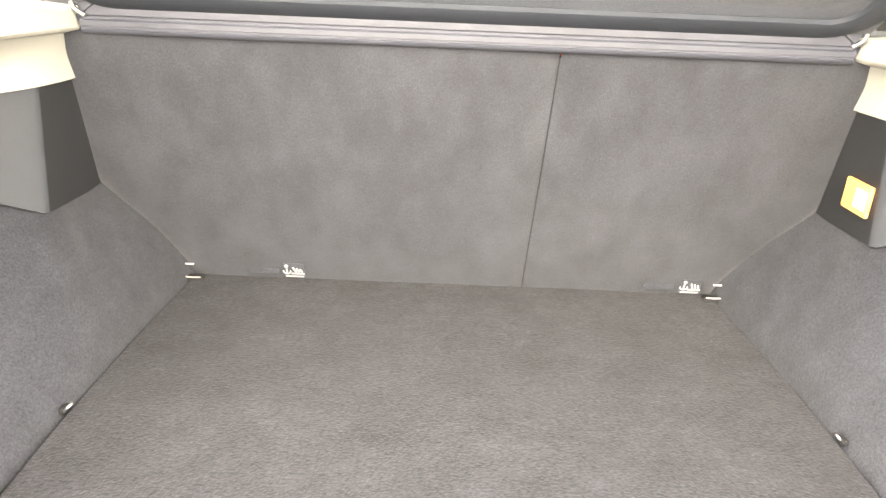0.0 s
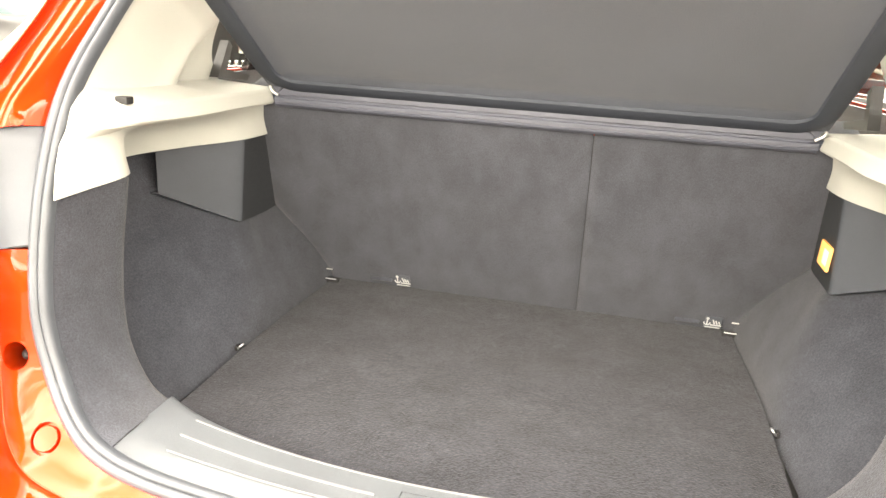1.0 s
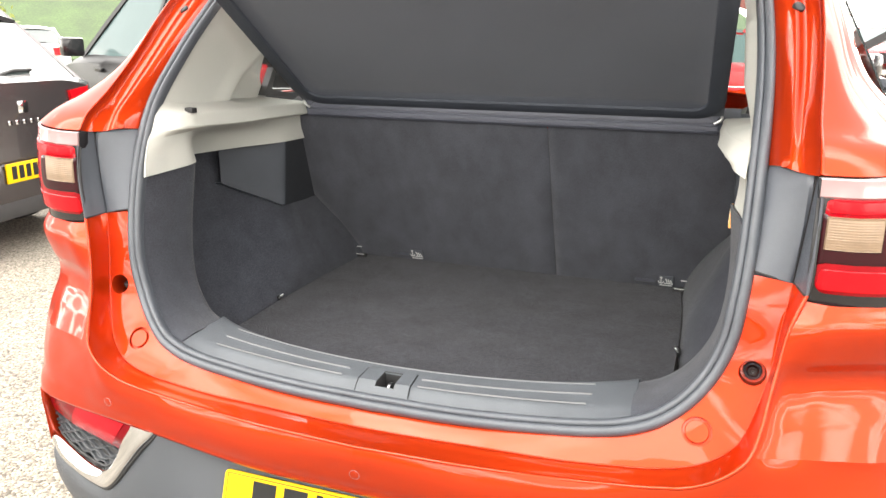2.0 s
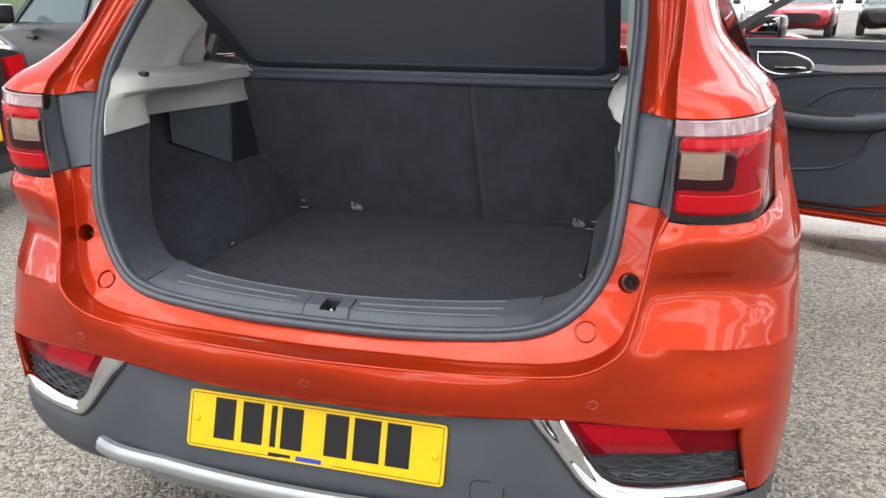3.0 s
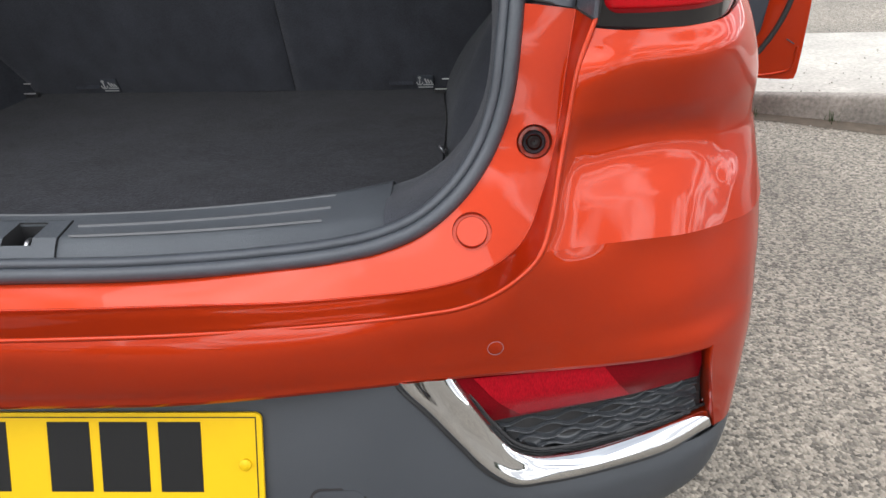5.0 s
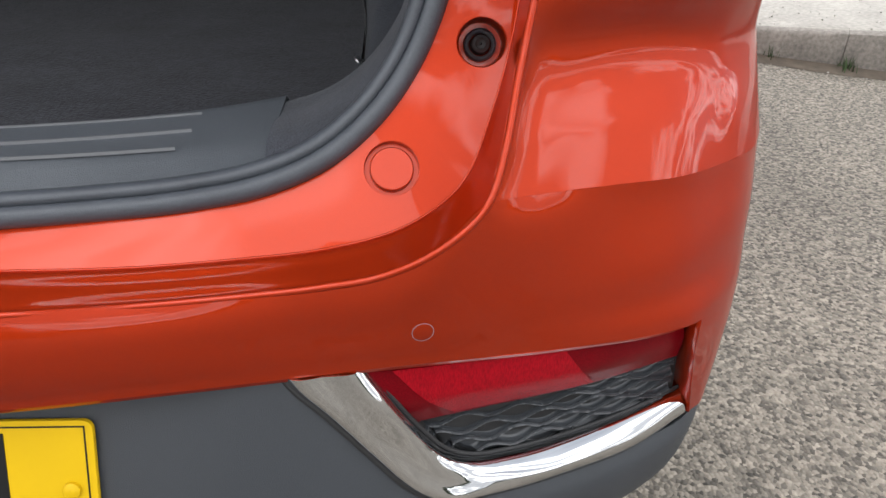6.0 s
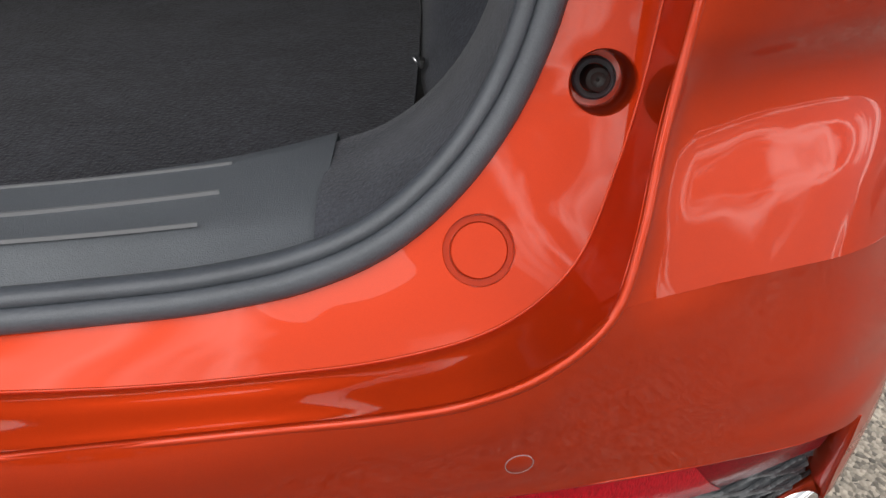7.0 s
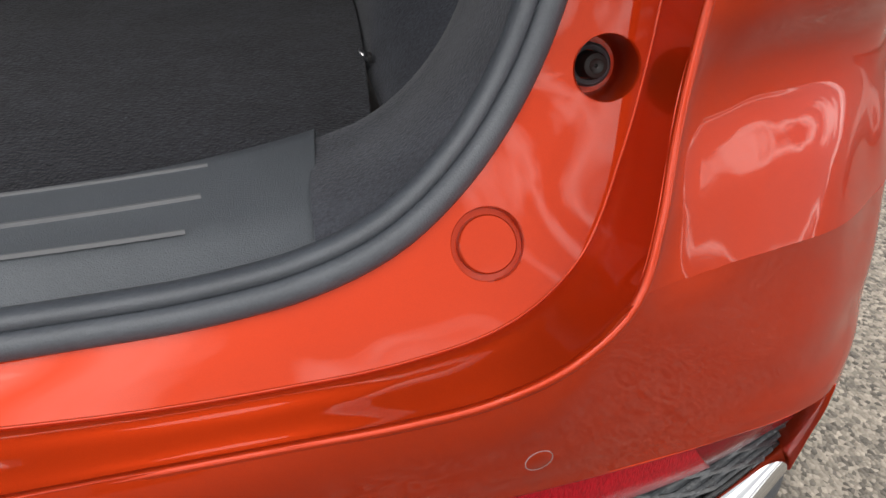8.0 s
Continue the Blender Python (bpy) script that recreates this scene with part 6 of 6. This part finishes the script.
# ================= parked cars round about =================
def parked_car(label, at, heading, paint, length=4.1, width=1.76, height=1.46, group="parked cars", tall=1.0):
    c = thing("parked_car", label, "car", group=group)
    hw, L = width / 2, length
    st = [(0, .80, .52, .98), (.05, .92, .45, 1.0), (.25, .985, .30, 1.02), (.8, 1.0, .24, 1.0), (1.9, 1.0, .22, .97), (2.9, .99, .24, .95), (3.5, .95, .28, .86), (L - .15, .86, .36, .76), (L, .66, .42, .66)]
    rows = []
    for y, w, zb, zt in st:
        x = hw * w
        half = [(0, y, zb), (x * .80, y, zb), (x * .97, y, zb + .10), (x, y, zb + (zt - zb) * .45), (x * .985, y, zb + (zt - zb) * .75), (x * .93, y, zt - .02), (x * .80, y, zt), (0, y, zt + .02)]
        rows.append(half + [(-a, b, d) for a, b, d in half[-2::-1]])
    g = np.array([np.array([spl(np.array(r)[:8], 22), ]).reshape(-1, 3).tolist() + (spl(np.array(r)[7:], 22)[1:]).tolist() for r in rows])
    gg = np.stack([spl(g[:, u], 44) for u in range(g.shape[1])], axis=1)
    body = sheet("body", gg, paint, c, "", 0)
    mesh_ob("rear_panel", [tuple(p) for p in gg[0]], [tuple(range(len(gg[0])))], paint, body, "")
    mesh_ob("front_panel", [tuple(p) for p in gg[-1]], [tuple(range(len(gg[-1])))], BLACK_GLOSS, body, "")
    z0, zr = .97, height
    base = [(-hw * .86, .10, z0), (hw * .86, .10, z0), (hw * .90, 1.2, z0), (hw * .88, 2.75, z0 - .03), (-hw * .88, 2.75, z0 - .03), (-hw * .90, 1.2, z0)]
    top = [(-hw * .66, .52, zr - .05), (hw * .66, .52, zr - .05), (hw * .70, 1.1, zr - .02), (hw * .66, 1.95, zr - .04), (-hw * .66, 1.95, zr - .04), (-hw * .70, 1.1, zr - .02)]
    for i, nm in enumerate(("rear_window", "side_window", "side_window", "windscreen", "side_window", "side_window")):
        k = (i + 1) % 6
        mesh_ob(nm, [base[i], base[k], top[k], top[i]], [(0, 1, 2, 3)], REAR_GLASS if nm == "rear_window" else GLASS, c, "dark car glass")
    rf = [[(x * hw * .70, y, z - .05 * abs(x) ** 3) for x in np.linspace(-1, 1, 9)] for y, z in ((.45, zr - .05), (.8, zr - .005), (1.3, zr + .01), (1.98, zr - .035))]
    sheet("roof", loft(rf, 20, 14), paint, c, "", .03, (0, 0, 1))
    for s in (1, -1):
        for a, b in (((hw * .87, .12, z0), (hw * .67, .55, zr - .05)), ((hw * .905, 1.22, z0), (hw * .705, 1.12, zr - .03)), ((hw * .885, 2.78, z0 - .03), (hw * .67, 1.98, zr - .05))):
            p = [(a[0] * s, a[1], a[2]), ((a[0] + b[0]) / 2 * s * 1.01, (a[1] + b[1]) / 2, (a[2] + b[2]) / 2), (b[0] * s, b[1], b[2])]
            sweep("pillar", p, [(-.024, -.02), (-.024, .010), (.024, .010), (.024, -.02)], (s, 0, .3), paint, c, "")
        for cy in (.78, L - .82):
            wheel(c, Vector((hw * s - .10 * s, cy, .31)), s, .31, ALLOY)
            arc = [(hw * s * .985, cy + .36 * math.cos(t), .31 + .36 * math.sin(t)) for t in np.linspace(0, math.pi, 24)]
            sweep("arch_lip", arc, [(-.04, -.03), (-.04, .012), (.03, .018), (.04, -.03)], (s, 0, 0), BLACK, c, "")
        lampm = loft([[(.48 * s * width / 1.76, -.035, .77), (.68 * s * width / 1.76, -.01, .775), (.892 * s * width / 1.76, .22, .80)], [(.45 * s * width / 1.76, -.02, .935), (.68 * s * width / 1.76, .0, .955), (.885 * s * width / 1.76, .28, .97)]], 12, 6, True)
        sheet("tail_lamp", lampm, RED_LENS, c, "red tail lamp", .03, (0, -1, 0))
        block("door_mirror", (.20, .12, .14), (s * (hw + .07), 2.55, 1.02), BLACK_GLOSS, c, "dark door mirror", .03)
        for y in (1.30, 2.15):
            block("door_handle", (.03, .17, .025), (s * (hw * .985), y, .86), paint, c, "", .008)
    block("rear_bumper", (width * .86, .10, .22), (0, .02, .44), paint, c, "", .03)
    block("bumper_base", (width * .80, .10, .14), (0, .03, .30), BLACK, c, "black bumper base", .03)
    p = block("number_plate", (.52, .012, .111), (0, -.04, .50), YELLOW, c, "yellow number plate", .002)
    for k in range(7):
        block("character_bar", (.04, .004, .075), (-.20 + .062 * k + (.03 if k > 3 else 0), -.047, .502), INK, p, "", 0)
    block("badge", (.09, .012, .07), (0, .0, .86), CHROME, c, "chrome badge", .004)
    for k in range(5):
        block("letter_bar", (.034, .006, .026), (-.13 + .065 * k, -.004, .775), CHROME, c, "", .002)
    tube("rear_wiper", [(0, .16, 1.03), (.17, .165, 1.06), (.34, .17, 1.06)], .010, BLACK, c, "black rear wiper")
    c.matrix_world = Matrix.Translation((at[0], at[1], rise(*at))) @ Matrix.Rotation(math.atan2(heading[1], heading[0]) - math.pi / 2, 4, "Z") @ Matrix.Diagonal((1, 1, tall, 1))
    return c


parked_car("brownish grey hatchback parked with its rear to the aisle", (-3.55, 2.85), (-.98, -.18), BROWN_CAR, tall=1.06)
parked_car("dark grey car parked side-on behind the hatchback", (-2.54, 4.76), (-.90, .44), DARK_CAR, 4.3, 1.82, 1.46, tall=1.24)
parked_car("white car parked far off by a grass bank", (-14.9, 13.4), (-.8, .6), WHITE_CAR)
for at, head, paint, word in (((5.6, 27.5), (-.25, -1), RED_CAR, "red"), ((8.3, 28.6), (-.25, -1), DARK_CAR, "dark grey"), ((11.0, 31.0), (-.25, -1), WHITE_CAR, "white"), ((2.6, 26.5), (-.25, -1), WHITE_CAR, "white")):
    parked_car(word + " car in a far row of the car park", at, head, paint)
parked_car("red car parked beyond the kerb", (-1.2, 11.6), (1, .1), RED_CAR)


# ---- green bank and hedge ----
def bank():
    rows = []
    for off, z in ((0, -.2), (1.0, .2), (4, 1.3), (9, 3.4), (16, 6.0), (30, 8)):
        rows.append([(-46 + t * 52 + off * -.55, 10 + t * 34 + off * .83, .8 + z + .25 * noise.noise((t * 9, off, 0))) for t in np.linspace(0, 1, 40)])
    ob = sheet("bank", np.array(rows), GRASS, None, depth=0)
    tagged(ob, "green grass bank behind the car park", "bank", kind="structure")


bank()


def hedge():
    rng = random.Random(4)
    verts, faces = [], []
    for k in range(5200):
        u, v, w = rng.gauss(0, 1), rng.gauss(0, 1), rng.gauss(0, 1)
        n0 = math.sqrt(u * u + v * v + w * w) or 1
        q0 = rng.random() ** .35 * (1 + .18 * math.sin(u * 5 + v * 3))
        c = Vector((-14.5 + 1.1 * u / n0 * q0, 11.3 + 1.1 * v / n0 * q0, rise(0, 11) + 1.0 + 1.15 * w / n0 * q0))
        r = .035 + .04 * rng.random()
        q = Euler((rng.random() * 6, rng.random() * 6, rng.random() * 6)).to_matrix()
        n = len(verts)
        verts += [c + q @ Vector(p) * r for p in ((-1, 0, 0), (0, -.45, .1), (1, 0, 0), (0, .45, .1))]
        faces.append((n, n + 1, n + 2, n + 3))
    ob = mesh_ob("hedge", verts, faces, LEAF)
    tagged(ob, "yellow-green leafy hedge at the car park's edge", "hedge", kind="stuff")


hedge()

# ---- the far side of the car park ----
for at, head, paint, word in (((-5.2, -8.6), (0, -1), WHITE_CAR, "white"), ((-2.4, -8.4), (0, -1), DARK_CAR, "dark grey"), ((.6, -8.7), (0, -1), BLUE_CAR, "blue"), ((3.4, -8.5), (0, -1), DARK_CAR, "black"), ((6.2, -8.6), (0, -1), BROWN_CAR, "brownish grey")):
    parked_car(word + " car in the row across the aisle", at, head, paint)


# trees out of view, added to darken the low edge of reflections
def unseen_treeline():
    rng = random.Random(9)
    verts, faces = [], []
    for k in range(9000):
        t, a, b = rng.random(), rng.random(), rng.random()
        top = 1.3 + 0.5 * math.sin(t * 23) + 0.3 * math.sin(t * 57 + 1)
        c = Vector((-60 + 120 * t, -26 + 3 * (a - .5), top * b))
        r = .25 + .3 * rng.random()
        q = Euler((rng.random() * 6, rng.random() * 6, rng.random() * 6)).to_matrix()
        n = len(verts)
        verts += [c + q @ Vector(p) * r for p in ((-1, 0, 0), (0, -.6, .1), (1, 0, 0), (0, .6, .1))]
        faces.append((n, n + 1, n + 2, n + 3))
    ob = mesh_ob("unseen_treeline", verts, faces, TREE)
    tagged(ob, "unseen dark green line of trees, added for the reflections", "trees", kind="stuff")


unseen_treeline()


def lint():
    rng = random.Random(21)
    verts, faces = [], []
    for k in range(26):
        if k < 17:
            x, y = rng.uniform(-.42, .42), rng.uniform(.46, 1.14)
            c, tilt = Vector((x, y, .7235)), 0
        else:
            x, z = rng.uniform(-.45, .45), rng.uniform(.75, 1.05)
            c, tilt = Vector((x, seat_y(z) - .0065, z)), 1.1
        a, r = rng.random() * 6.3, rng.uniform(.0004, .0010)
        q = Euler((tilt, 0, a)).to_matrix()
        n = len(verts)
        verts += [c + q @ Vector(p) * r for p in ((-1.6, -.4, 0), (1.4, -.5, .3), (1.7, .4, 0), (-1.3, .5, .3))]
        faces.append((n, n + 1, n + 2, n + 3))
    ob = mesh_ob("lint", verts, faces, SHELF_EDGE)
    tagged(ob, "pale specks of lint on the boot carpet", "lint", kind="stuff")


lint()
